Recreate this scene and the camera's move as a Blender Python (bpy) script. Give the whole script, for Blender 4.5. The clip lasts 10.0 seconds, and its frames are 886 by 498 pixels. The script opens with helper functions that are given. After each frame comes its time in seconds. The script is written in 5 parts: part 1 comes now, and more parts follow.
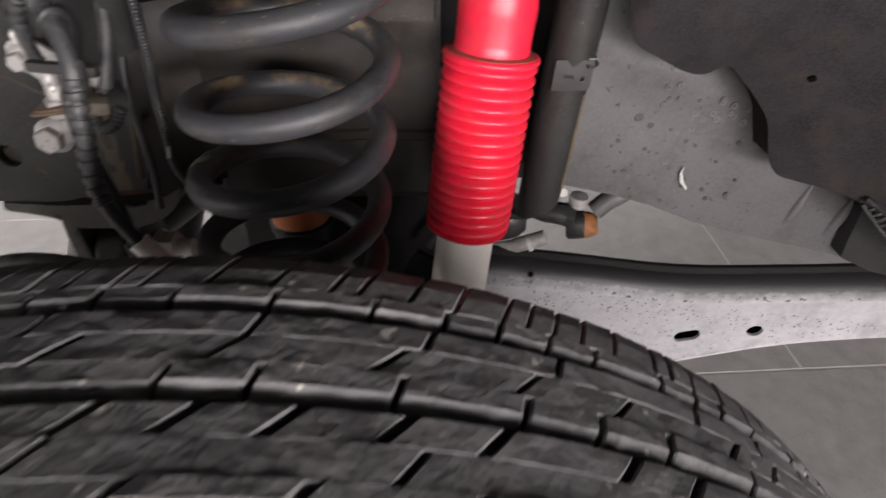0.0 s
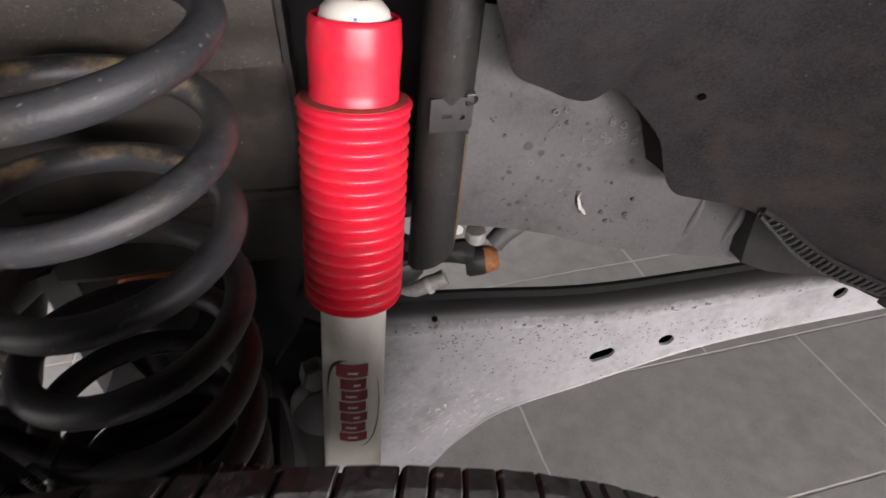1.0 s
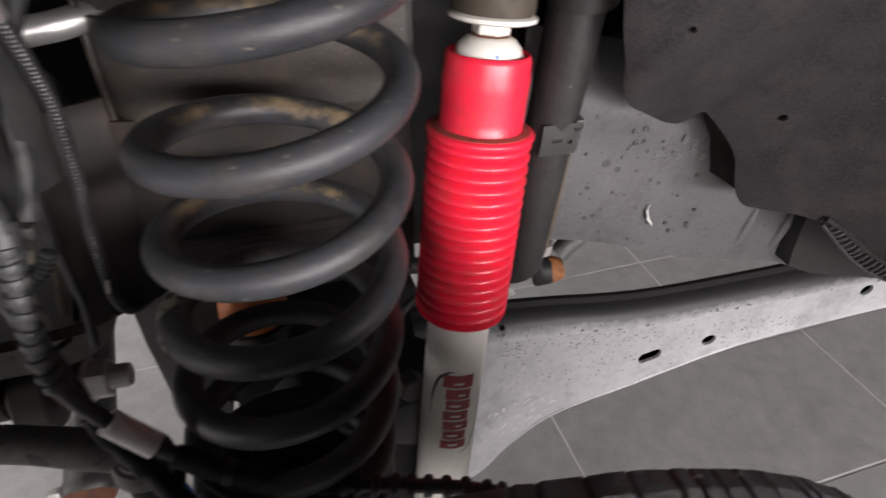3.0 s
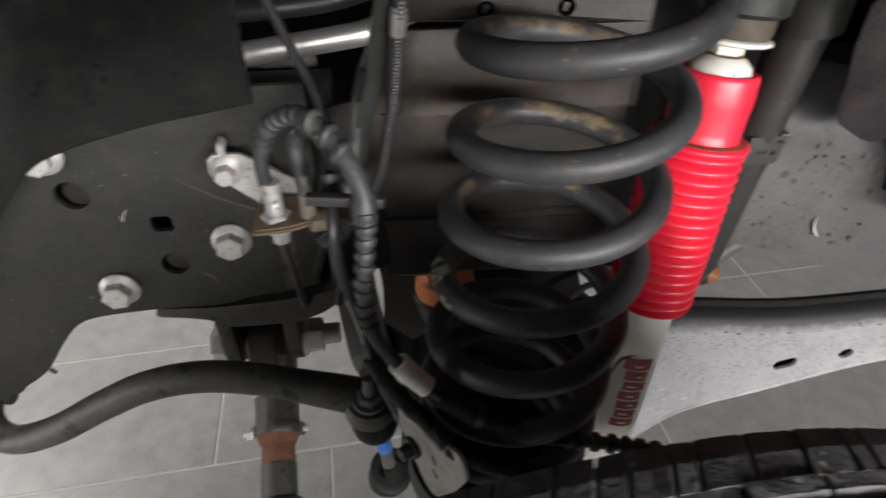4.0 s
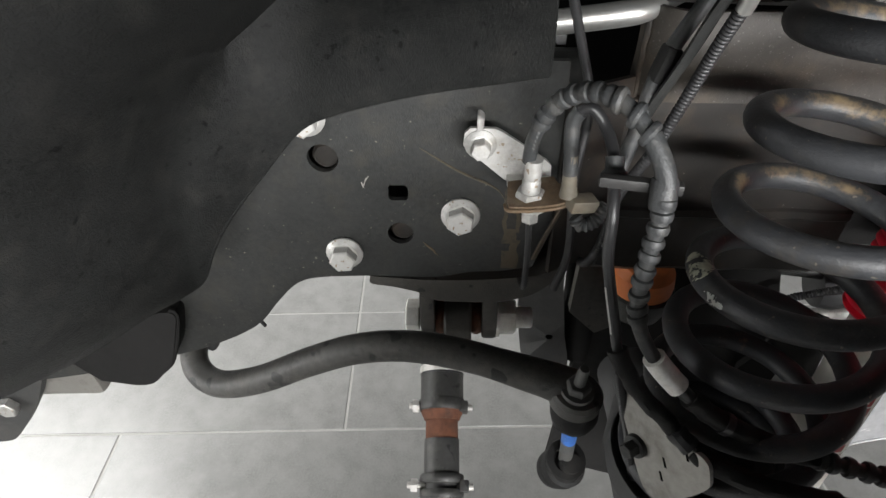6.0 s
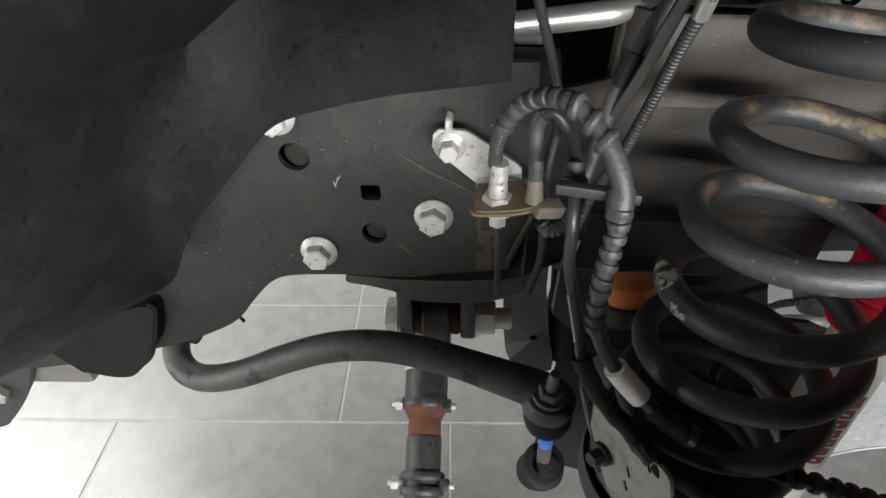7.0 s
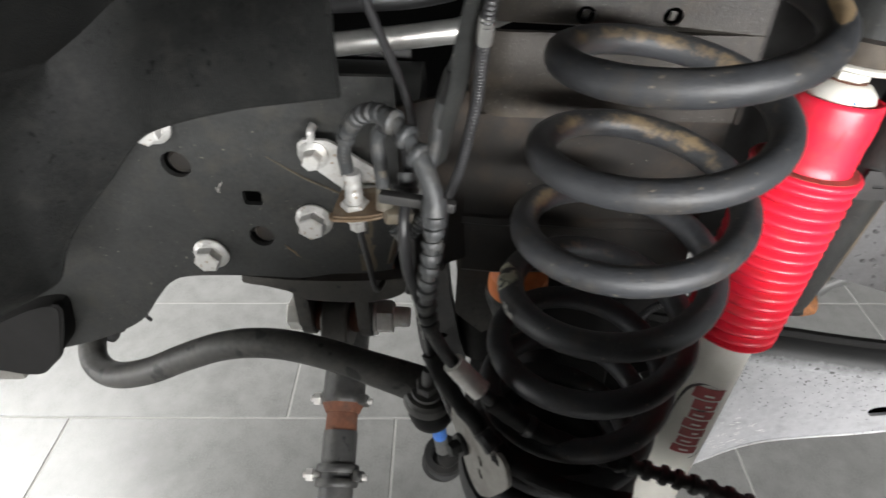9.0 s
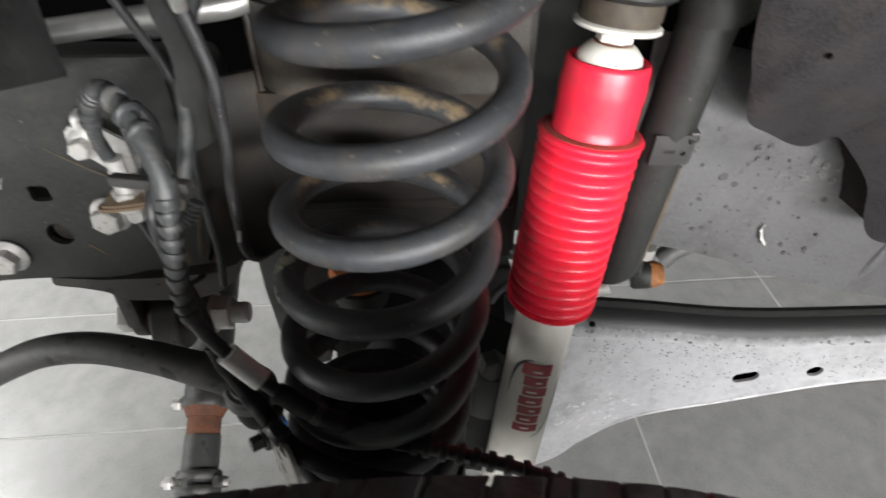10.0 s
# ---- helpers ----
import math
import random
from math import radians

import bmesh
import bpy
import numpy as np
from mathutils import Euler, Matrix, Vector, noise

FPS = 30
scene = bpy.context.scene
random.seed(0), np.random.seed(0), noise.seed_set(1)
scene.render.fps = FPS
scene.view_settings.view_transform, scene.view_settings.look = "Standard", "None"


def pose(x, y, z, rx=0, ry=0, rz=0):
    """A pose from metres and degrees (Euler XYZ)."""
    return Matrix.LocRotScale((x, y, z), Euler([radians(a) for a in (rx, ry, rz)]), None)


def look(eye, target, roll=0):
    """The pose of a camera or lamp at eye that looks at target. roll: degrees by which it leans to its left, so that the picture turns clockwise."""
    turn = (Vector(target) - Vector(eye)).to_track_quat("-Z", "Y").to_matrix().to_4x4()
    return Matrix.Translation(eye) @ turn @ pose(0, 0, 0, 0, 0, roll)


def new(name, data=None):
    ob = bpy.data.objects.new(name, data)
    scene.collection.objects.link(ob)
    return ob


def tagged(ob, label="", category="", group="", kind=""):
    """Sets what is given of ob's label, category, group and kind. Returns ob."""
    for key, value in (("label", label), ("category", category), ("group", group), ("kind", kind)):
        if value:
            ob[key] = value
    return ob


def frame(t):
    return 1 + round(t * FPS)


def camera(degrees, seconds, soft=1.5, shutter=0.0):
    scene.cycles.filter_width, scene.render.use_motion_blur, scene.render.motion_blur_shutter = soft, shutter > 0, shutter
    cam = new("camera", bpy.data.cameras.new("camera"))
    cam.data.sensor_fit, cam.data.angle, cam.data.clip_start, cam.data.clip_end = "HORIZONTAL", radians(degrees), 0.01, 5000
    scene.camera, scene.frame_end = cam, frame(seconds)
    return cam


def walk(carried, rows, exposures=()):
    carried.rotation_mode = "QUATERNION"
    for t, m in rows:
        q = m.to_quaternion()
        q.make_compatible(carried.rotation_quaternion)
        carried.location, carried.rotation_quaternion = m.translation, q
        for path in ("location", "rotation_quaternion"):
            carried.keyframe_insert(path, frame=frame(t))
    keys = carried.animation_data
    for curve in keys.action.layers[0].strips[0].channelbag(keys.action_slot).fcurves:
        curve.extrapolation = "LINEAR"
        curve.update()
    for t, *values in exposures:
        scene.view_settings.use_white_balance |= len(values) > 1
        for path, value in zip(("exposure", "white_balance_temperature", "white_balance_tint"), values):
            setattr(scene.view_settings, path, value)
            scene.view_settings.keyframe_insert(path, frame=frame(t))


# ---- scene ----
cam = camera(72.1, 10.0, shutter=0.5)
PATH = [
    (0, (0.072, 0.021, 0.888), (0.074, 1.607, -0.33), 0.0),
    (0.5, (0.088, 0.066, 0.887), (0.247, 1.646, -0.328), -0.1),
    (1, (0.091, 0.095, 0.886), (0.4, 1.656, -0.325), -0.3),
    (1.5, (0.099, 0.113, 0.886), (0.488, 1.658, -0.323), -0.1),
    (2, (0.089, 0.117, 0.89), (0.505, 1.655, -0.319), -0.1),
    (2.2, (0.085, 0.117, 0.893), (0.499, 1.655, -0.317), -0.1),
    (3.3, (-0.041, 0.094, 0.92), (0.327, 1.647, -0.285), 0.3),
    (3.5, (-0.06, 0.088, 0.927), (0.267, 1.648, -0.281), -0.0),
    (3.8, (-0.098, 0.078, 0.931), (0.159, 1.655, -0.272), -0.3),
    (4, (-0.122, 0.075, 0.936), (0.074, 1.654, -0.275), -0.1),
    (4.5, (-0.169, 0.08, 0.934), (-0.097, 1.672, -0.274), -0.3),
    (5, (-0.203, 0.09, 0.922), (-0.202, 1.684, -0.286), -0.5),
    (5.5, (-0.226, 0.089, 0.922), (-0.286, 1.671, -0.3), -0.7),
    (5.7, (-0.231, 0.083, 0.925), (-0.297, 1.66, -0.304), -0.7),
    (7, (-0.197, 0.094, 0.931), (-0.323, 1.642, -0.33), -0.7),
    (7.5, (-0.185, 0.094, 0.937), (-0.309, 1.639, -0.327), -0.7),
    (8, (-0.168, 0.095, 0.939), (-0.291, 1.641, -0.325), -0.5),
    (8.5, (-0.151, 0.094, 0.943), (-0.268, 1.638, -0.323), -0.5),
    (9, (-0.108, 0.084, 0.949), (-0.212, 1.626, -0.32), -0.3),
    (9.5, (-0.048, 0.085, 0.943), (-0.107, 1.627, -0.33), -0.5),
    (9.8, (-0.014, 0.092, 0.942), (-0.022, 1.628, -0.34), -0.5),
    (10, (0.003, 0.09, 0.931), (0.033, 1.632, -0.342), -0.2),
]
LIGHTNESS = [(0, -0.42, 6720, 19), (0.5, -0.46, 6720, 19), (1.5, -0.28, 6720, 19), (2, -0.24, 6720, 19), (3.5, -0.38, 6600, 15), (4, -0.38, 6600, 12), (4.5, -0.25, 6500, 11), (5, -0.14, 6450, 9), (5.5, 0.04, 6450, 9), (7.5, 0.06, 6450, 9), (9, 0.09, 6450, 9), (9.5, 0.12, 6450, 9), (10, 0.13, 6450, 9)]
walk(cam, [(t, look(eye, target, roll)) for t, eye, target, roll in PATH], LIGHTNESS)

# ---- world, light, exposure ----
world = bpy.data.worlds.new("world")
scene.world = world
world.use_nodes = True
wn, wl = world.node_tree.nodes, world.node_tree.links
sky = wn.new("ShaderNodeTexSky")
sky.sky_type, sky.sun_disc = "NISHITA", False
sky.sun_elevation, sky.sun_rotation = radians(40), radians(200)
wl.new(sky.outputs[0], wn["Background"].inputs[0])
wn["Background"].inputs[1].default_value = 0.1


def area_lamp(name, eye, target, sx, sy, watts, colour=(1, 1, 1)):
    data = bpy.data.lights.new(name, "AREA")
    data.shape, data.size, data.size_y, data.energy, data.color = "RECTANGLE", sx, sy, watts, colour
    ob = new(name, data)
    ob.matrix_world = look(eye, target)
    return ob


# unseen fill lamps added round the car; no window or ceiling fitting is built
area_lamp("flank_fill_lamp", (0.0, -2.6, 1.36), (-0.05, 0.4, 0.68), 1.6, 0.36, 112, (1.0, 0.985, 0.97))
area_lamp("rear_fill_lamp", (1.5, -2.3, 1.12), (0.15, 0.45, 0.55), 1.5, 0.42, 165, (1.0, 0.985, 0.98))
area_lamp("front_floor_fill_lamp", (-2.0, 1.2, 1.38), (-1.85, 1.2, 0.0), 0.8, 1.2, 66, (1.0, 0.99, 0.97))
area_lamp("front_low_fill_lamp", (-2.5, -0.5, 0.62), (-0.25, 0.45, 0.5), 1.4, 0.5, 42, (1.0, 0.99, 0.98))
area_lamp("far_side_fill_lamp", (-0.3, 3.6, 1.2), (-0.1, 1.0, 0.1), 4.4, 1.0, 38, (1.0, 0.985, 0.97))

# ---- materials ----


def node_mat(name, base, rough=0.6, metal=0.0, vary=0.25, scale=60.0, bump=0.15, dust=None, dust_amount=0.0, dust_scale=9.0, spots=None, spot_scale=130.0, spot_cut=0.78, rough_vary=0.12, coat=0.0, fine=700.0, wear_shade=None, wear_scale=55.0, spec=0.5, blot=1.0):
    """Base colour broken up at two scales, with an optional dust film in patches, small spots, and a fine relief."""
    m = bpy.data.materials.new(name)
    m.use_nodes = True
    n, l = m.node_tree.nodes, m.node_tree.links
    b = n["Principled BSDF"]
    co = n.new("ShaderNodeTexCoord").outputs["Object"]

    def nz(s, detail=4.0, roughness=0.6):
        t = n.new("ShaderNodeTexNoise")
        t.inputs["Scale"].default_value, t.inputs["Detail"].default_value, t.inputs["Roughness"].default_value = s, detail, roughness
        l.new(co, t.inputs["Vector"])
        return t.outputs["Fac"]

    def ramp(src, lo, hi):
        r = n.new("ShaderNodeMapRange")
        r.inputs["From Min"].default_value, r.inputs["From Max"].default_value = lo, hi
        l.new(src, r.inputs["Value"])
        return r.outputs["Result"]

    def mix(fac, a, bb):
        x = n.new("ShaderNodeMix")
        x.data_type = "RGBA"
        for sock, v in ((x.inputs["Factor"], fac), (x.inputs["A"], a), (x.inputs["B"], bb)):
            if isinstance(v, (int, float)):
                sock.default_value = v
            elif isinstance(v, tuple):
                sock.default_value = (*v, 1)
            else:
                l.new(v, sock)
        return x.outputs["Result"]

    dark = tuple(c * (1 - vary * blot) for c in base)
    lite = tuple(min(1, c * (1 + vary * blot)) for c in base)
    coarse = nz(scale * 0.18)
    col = mix(ramp(coarse, 0.3, 0.7), dark, lite)
    grain = nz(scale * 2.2, 6)
    col = mix(ramp(grain, 0.35, 0.75), col, tuple(min(1, c * (1 + vary * 0.9)) for c in base))
    if dust:
        d = ramp(nz(dust_scale, 6, 0.7), 0.5, 0.72)
        s = n.new("ShaderNodeMath")
        s.operation = "MULTIPLY"
        l.new(d, s.inputs[0])
        s.inputs[1].default_value = dust_amount
        col = mix(s.outputs[0], col, dust)
    if spots:
        v = n.new("ShaderNodeTexNoise")
        v.inputs["Scale"].default_value, v.inputs["Detail"].default_value = spot_scale, 1.5
        l.new(co, v.inputs["Vector"])
        col = mix(ramp(v.outputs["Fac"], spot_cut, spot_cut + 0.04), col, spots)
    if wear_shade:
        at = n.new("ShaderNodeAttribute")
        at.attribute_name = "wear_shade"
        w1 = n.new("ShaderNodeMath")
        w1.operation = "MULTIPLY_ADD"
        l.new(nz(wear_scale, 5, 0.7), w1.inputs[0])
        w1.inputs[1].default_value = 3.6 if wear_scale < 80 else 0.42
        w1.inputs[2].default_value = -2.55 if wear_scale < 80 else -0.40
        w2 = n.new("ShaderNodeMath")
        w2.operation = "ADD"
        l.new(w1.outputs[0], w2.inputs[0])
        l.new(at.outputs["Fac"], w2.inputs[1])
        col = mix(ramp(w2.outputs[0], 0.0, 0.55), col, wear_shade)
    l.new(col, b.inputs["Base Color"])
    rr = n.new("ShaderNodeMapRange")
    rr.inputs["To Min"].default_value, rr.inputs["To Max"].default_value = max(0.03, rough - rough_vary), min(1, rough + rough_vary)
    l.new(coarse, rr.inputs["Value"])
    l.new(rr.outputs["Result"], b.inputs["Roughness"])
    b.inputs["Metallic"].default_value = metal
    b.inputs["Specular IOR Level"].default_value = spec
    b.inputs["Coat Weight"].default_value = coat
    if bump:
        bn = n.new("ShaderNodeBump")
        bn.inputs["Strength"].default_value, bn.inputs["Distance"].default_value = bump, 0.0012
        l.new(nz(fine, 3), bn.inputs["Height"])
        l.new(bn.outputs[0], b.inputs["Normal"])
    return m


BROWN = (0.20, 0.145, 0.085)
RUSSET = (0.085, 0.062, 0.038)
M = {
    "tile": node_mat("grey_porcelain_tile", (0.196, 0.195, 0.190), 0.36, 0, 0.2, 130, 0.07, (0.138, 0.137, 0.133), 0.55, 9, fine=300),
    "grout": node_mat("pale_grout", (0.34, 0.335, 0.32), 0.9, 0, 0.15, 60, 0.3),
    "wall": node_mat("white_wall_paint", (0.78, 0.78, 0.76), 0.7, 0, 0.03, 10, 0.05),
    "frame": node_mat("black_frame_paint", (0.0170, 0.0176, 0.0170), 0.48, 0.0, 0.7, 110, 0.3, (0.044, 0.040, 0.031), 0.45, 45, (0.12, 0.11, 0.09), 300, 0.735, spec=0.34, blot=0.5),
    "frame_dusty": node_mat("dusty_frame_paint", (0.0140, 0.0126, 0.0112), 0.45, 0.0, 0.4, 60, 0.12, (0.058, 0.040, 0.026), 0.5, 34, (0.20, 0.18, 0.16), 420, 0.755, spec=0.35, blot=0.5),
    "tan": node_mat("dusty_tan_seat", (0.0225, 0.0195, 0.0160), 0.48, 0, 0.5, 110, 0.3, (0.066, 0.050, 0.034), 0.6, 26, (0.12, 0.115, 0.108), 760, 0.69, blot=0.6),
    "liner": node_mat("black_liner_plastic", (0.0085, 0.0088, 0.0085), 0.6, 0, 0.8, 130, 0.5, (0.027, 0.026, 0.0235), 0.5, 55, (0.004, 0.004, 0.004), 170, 0.69, spec=0.14, blot=0.5),
    "felt": node_mat("grey_felt_liner", (0.0215, 0.0203, 0.0212), 0.9, 0, 0.9, 260, 1.0, (0.062, 0.049, 0.041), 0.55, 21, (0.13, 0.13, 0.13), 520, 0.775, fine=420, spec=0.15, blot=0.45),
    "shield": node_mat("grey_splash_shield", (0.088, 0.086, 0.088), 0.5, 0, 0.32, 140, 0.25, (0.044, 0.042, 0.041), 0.75, 17, (0.04, 0.04, 0.04), 190, 0.70, blot=0.6),
    "spring": node_mat("satin_black_spring", (0.0265, 0.0278, 0.0305), 0.50, 0.0, 0.45, 110, 0.25, (0.068, 0.058, 0.045), 0.6, 45, (0.13, 0.115, 0.09), 300, 0.71, wear_shade=(0.19, 0.14, 0.083), wear_scale=40.0),
    "rustdust": node_mat("brown_road_dust", (0.24, 0.17, 0.095), 0.85, 0, 0.4, 80, 0.4),
    "red": node_mat("red_rubber", (0.76, 0.0175, 0.047), 0.40, 0, 0.1, 40, 0.08, (0.38, 0.066, 0.050), 0.5, 40, spec=0.6),
    "boot_dust": node_mat("dusty_red_rubber", (0.26, 0.045, 0.035), 0.8, 0, 0.35, 90, 0.3, (0.16, 0.09, 0.05), 0.6, 60),
    "cream": node_mat("cream_shock_paint", (0.67, 0.655, 0.60), 0.38, 0, 0.07, 40, 0.06, (0.46, 0.42, 0.34), 0.35, 24),
    "logo_red": node_mat("dull_red_print", (0.24, 0.030, 0.032), 0.5, 0, 0.35, 150, 0.05),
    "logo_dark": node_mat("dark_print", (0.05, 0.045, 0.045), 0.5, 0, 0.2, 100, 0.05),
    "zinc": node_mat("zinc_plated_steel", (0.43, 0.425, 0.41), 0.45, 0.5, 0.25, 140, 0.3, (0.30, 0.26, 0.205), 0.6, 75, (0.27, 0.21, 0.15), 260, 0.67),
    "zinc_dirty": node_mat("dirty_zinc", (0.47, 0.46, 0.44), 0.45, 0.5, 0.25, 120, 0.25, (0.26, 0.21, 0.15), 0.5, 70),
    "arm": node_mat("silver_arm_paint", (0.375, 0.375, 0.385), 0.45, 0.35, 0.2, 60, 0.25, (0.18, 0.178, 0.175), 0.6, 16, (0.22, 0.22, 0.22), 190, 0.70),
    # speckled silver paint; its mask colour is the painted shade of the rolled edge
    "arm_shaded": node_mat("silver_arm_paint_with_shade", (0.42, 0.42, 0.43), 0.45, 0.35, 0.14, 26, 0.22, (0.2, 0.2, 0.2), 0.6, 14, (0.10, 0.10, 0.10), 170, 0.64, wear_shade=(0.03, 0.03, 0.03), wear_scale=90.0),
    # near-black of the arm's flange; stands in for shade on recess panel and hook
    "arm_dark": node_mat("flange_and_shade_black", (0.013, 0.0127, 0.0124), 0.7, 0, 0.3, 50, 0.3, spec=0.12),
    "drag_steel": node_mat("grimy_grey_steel", (0.028, 0.028, 0.027), 0.42, 0.3, 0.5, 70, 0.45, (0.095, 0.090, 0.080), 0.6, 55, (0.012, 0.012, 0.012), 100, 0.64),
    "steel": node_mat("worn_grey_steel", (0.10, 0.10, 0.098), 0.5, 0.3, 0.3, 40, 0.3, (0.17, 0.155, 0.13), 0.5, 15, (0.025, 0.025, 0.025), 70, 0.68),
    "sway": node_mat("scuffed_black_bar", (0.050, 0.049, 0.046), 0.5, 0, 0.6, 90, 0.4, (0.115, 0.107, 0.094), 0.65, 38, (0.016, 0.016, 0.016), 60, 0.62),
    "rust": node_mat("orange_rust", (0.080, 0.028, 0.013), 0.85, 0, 0.6, 90, 0.6, (0.035, 0.025, 0.018), 0.8, 60),
    "orange": node_mat("orange_rubber", (0.62, 0.19, 0.06), 0.6, 0, 0.12, 40, 0.2, (0.3, 0.13, 0.06), 0.5, 30),
    "rubber": node_mat("black_rubber", (0.028, 0.028, 0.028), 0.55, 0, 0.3, 60, 0.3, (0.085, 0.08, 0.07), 0.45, 24),
    "hose": node_mat("dusty_rubber_hose", (0.026, 0.0275, 0.0285), 0.48, 0, 0.45, 90, 0.35, (0.115, 0.107, 0.093), 0.5, 80),
    "boot_black": node_mat("matt_black_boot_rubber", (0.011, 0.011, 0.011), 0.6, 0, 0.4, 60, 0.3, (0.04, 0.037, 0.032), 0.4, 50, spec=0.2),
    "cable": node_mat("black_cable", (0.02, 0.02, 0.021), 0.42, 0, 0.2, 80, 0.1),
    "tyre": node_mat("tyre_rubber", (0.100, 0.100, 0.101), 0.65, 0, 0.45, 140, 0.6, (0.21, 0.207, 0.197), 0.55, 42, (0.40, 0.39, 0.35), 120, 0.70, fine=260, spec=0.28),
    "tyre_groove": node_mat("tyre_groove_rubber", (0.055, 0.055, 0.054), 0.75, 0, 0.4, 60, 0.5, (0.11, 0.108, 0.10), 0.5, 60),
    "alu": node_mat("bright_aluminium_pipe", (0.52, 0.52, 0.50), 0.36, 0.85, 0.15, 60, 0.15, (0.30, 0.28, 0.25), 0.4, 30),
    "blue": node_mat("blue_paint_mark", (0.045, 0.15, 0.47), 0.5, 0, 0.4, 160, 0.2, (0.05, 0.06, 0.07), 0.6, 90),
    "white": node_mat("white_mark", (0.55, 0.55, 0.52), 0.7, 0, 0.1, 200, 0.2),
    "beige": node_mat("beige_plastic", (0.12, 0.106, 0.082), 0.6, 0, 0.25, 80, 0.2, BROWN, 0.4, 60),
    "paintchip": node_mat("flaking_pale_paint", (0.46, 0.46, 0.36), 0.8, 0, 0.35, 220, 0.9, (0.1, 0.11, 0.07), 0.8, 160),
    "stained": node_mat("rust_stained_zinc", (0.125, 0.084, 0.050), 0.7, 0.1, 0.4, 120, 0.4, (0.27, 0.235, 0.185), 0.5, 70),
    "grime_shade": node_mat("dried_brown_grime", (0.052, 0.041, 0.027), 0.75, 0, 0.6, 70, 0.3, (0.022, 0.021, 0.019), 0.8, 75),
    # zinc lightened to make up for missing bounce light on bolts and clamp
    "pale_zinc": node_mat("brightened_dusty_zinc", (0.78, 0.77, 0.73), 0.42, 0.1, 0.15, 120, 0.2, (0.36, 0.31, 0.24), 0.5, 60),
    "rust_orange": node_mat("bright_orange_rust", (0.30, 0.115, 0.035), 0.65, 0, 0.6, 110, 0.7, (0.045, 0.032, 0.025), 0.9, 70),
    "shield_mark": node_mat("pale_water_mark", (0.118, 0.116, 0.116), 0.7, 0, 0.3, 90, 0.1),
    "shield_spot": node_mat("dark_dirt_spot", (0.050, 0.048, 0.048), 0.7, 0, 0.3, 90, 0.1),
    "dull": node_mat("dull_grey_plate", (0.25, 0.24, 0.222), 0.6, 0.2, 0.35, 80, 0.3, (0.115, 0.105, 0.088), 0.65, 40),
    # near-black that stands in for unlit depth behind parts and inside holes
    "dark": node_mat("unlit_depth_black", (0.004, 0.004, 0.004), 0.9, 0, 0.3, 20, 0.1, spec=0.0),
    "bush_rubber": node_mat("dusty_brown_rubber", (0.050, 0.039, 0.028), 0.7, 0, 0.3, 80, 0.3, (0.11, 0.09, 0.06), 0.5, 40),
    "clip_steel": node_mat("dull_clip_steel", (0.027, 0.0265, 0.026), 0.5, 0.2, 0.3, 90, 0.2, (0.06, 0.056, 0.05), 0.4, 60),
    "flange_rust": node_mat("brown_rusty_flange", RUSSET, 0.8, 0, 0.5, 90, 0.4, (0.16, 0.12, 0.07), 0.6, 60),
    "mount_steel": node_mat("dusty_mount_steel", (0.050, 0.047, 0.042), 0.55, 0.1, 0.4, 70, 0.35, (0.10, 0.09, 0.075), 0.5, 50, (0.02, 0.02, 0.02), 110, 0.68),
    "under": node_mat("dark_underbody", (0.035, 0.035, 0.035), 0.7, 0, 0.3, 12, 0.2),
}

# ---- mesh helpers ----


def mesh_from(name, bm, mat, smooth=True, sharp=35):
    bmesh.ops.recalc_face_normals(bm, faces=bm.faces[:])
    me = bpy.data.meshes.new(name)
    bm.to_mesh(me)
    bm.free()
    me.materials.append(M[mat])
    if smooth:
        me.polygons.foreach_set("use_smooth", [True] * len(me.polygons))
        me.set_sharp_from_angle(angle=radians(sharp))
    return me


def part(name, bm, mat, parent, label="", smooth=True, sharp=35):
    ob = new(name, mesh_from(name, bm, mat, smooth, sharp))
    ob.parent = parent
    return tagged(ob, label)


def thing(name, label, category, group="", kind=""):
    return tagged(new(name), label, category, group, kind)


def whole(name, bm, mat, label, category, group="", kind="", smooth=True, sharp=35):
    return tagged(new(name, mesh_from(name, bm, mat, smooth, sharp)), label, category, group, kind)


def box(sx, sy, sz, at=(0, 0, 0), bevel=0.0, turn=None, seg=2):
    bm = bmesh.new()
    bmesh.ops.create_cube(bm, size=1)
    bmesh.ops.scale(bm, vec=(sx, sy, sz), verts=bm.verts)
    if bevel:
        bmesh.ops.bevel(bm, geom=bm.edges[:], offset=bevel, segments=seg, affect="EDGES", profile=0.6)
    if turn:
        bmesh.ops.rotate(bm, cent=(0, 0, 0), matrix=Euler([radians(a) for a in turn]).to_matrix(), verts=bm.verts)
    bmesh.ops.translate(bm, vec=at, verts=bm.verts)
    return bm


def join(*bms):
    a = bms[0]
    for b in bms[1:]:
        me = bpy.data.meshes.new("tmp")
        b.to_mesh(me)
        b.free()
        a.from_mesh(me)
        bpy.data.meshes.remove(me)
    return a


def spline(pts, n=8):
    """Catmull-Rom through the points."""
    p = [Vector(q) for q in pts]
    p = [2 * p[0] - p[1]] + p + [2 * p[-1] - p[-2]]
    out = []
    for i in range(1, len(p) - 2):
        for k in range(n):
            t = k / n
            a, b, c, d = p[i - 1], p[i], p[i + 1], p[i + 2]
            out.append(0.5 * (2 * b + (c - a) * t + (2 * a - 5 * b + 4 * c - d) * t * t + (3 * b - a - 3 * c + d) * t ** 3))
    out.append(p[-2])
    return out


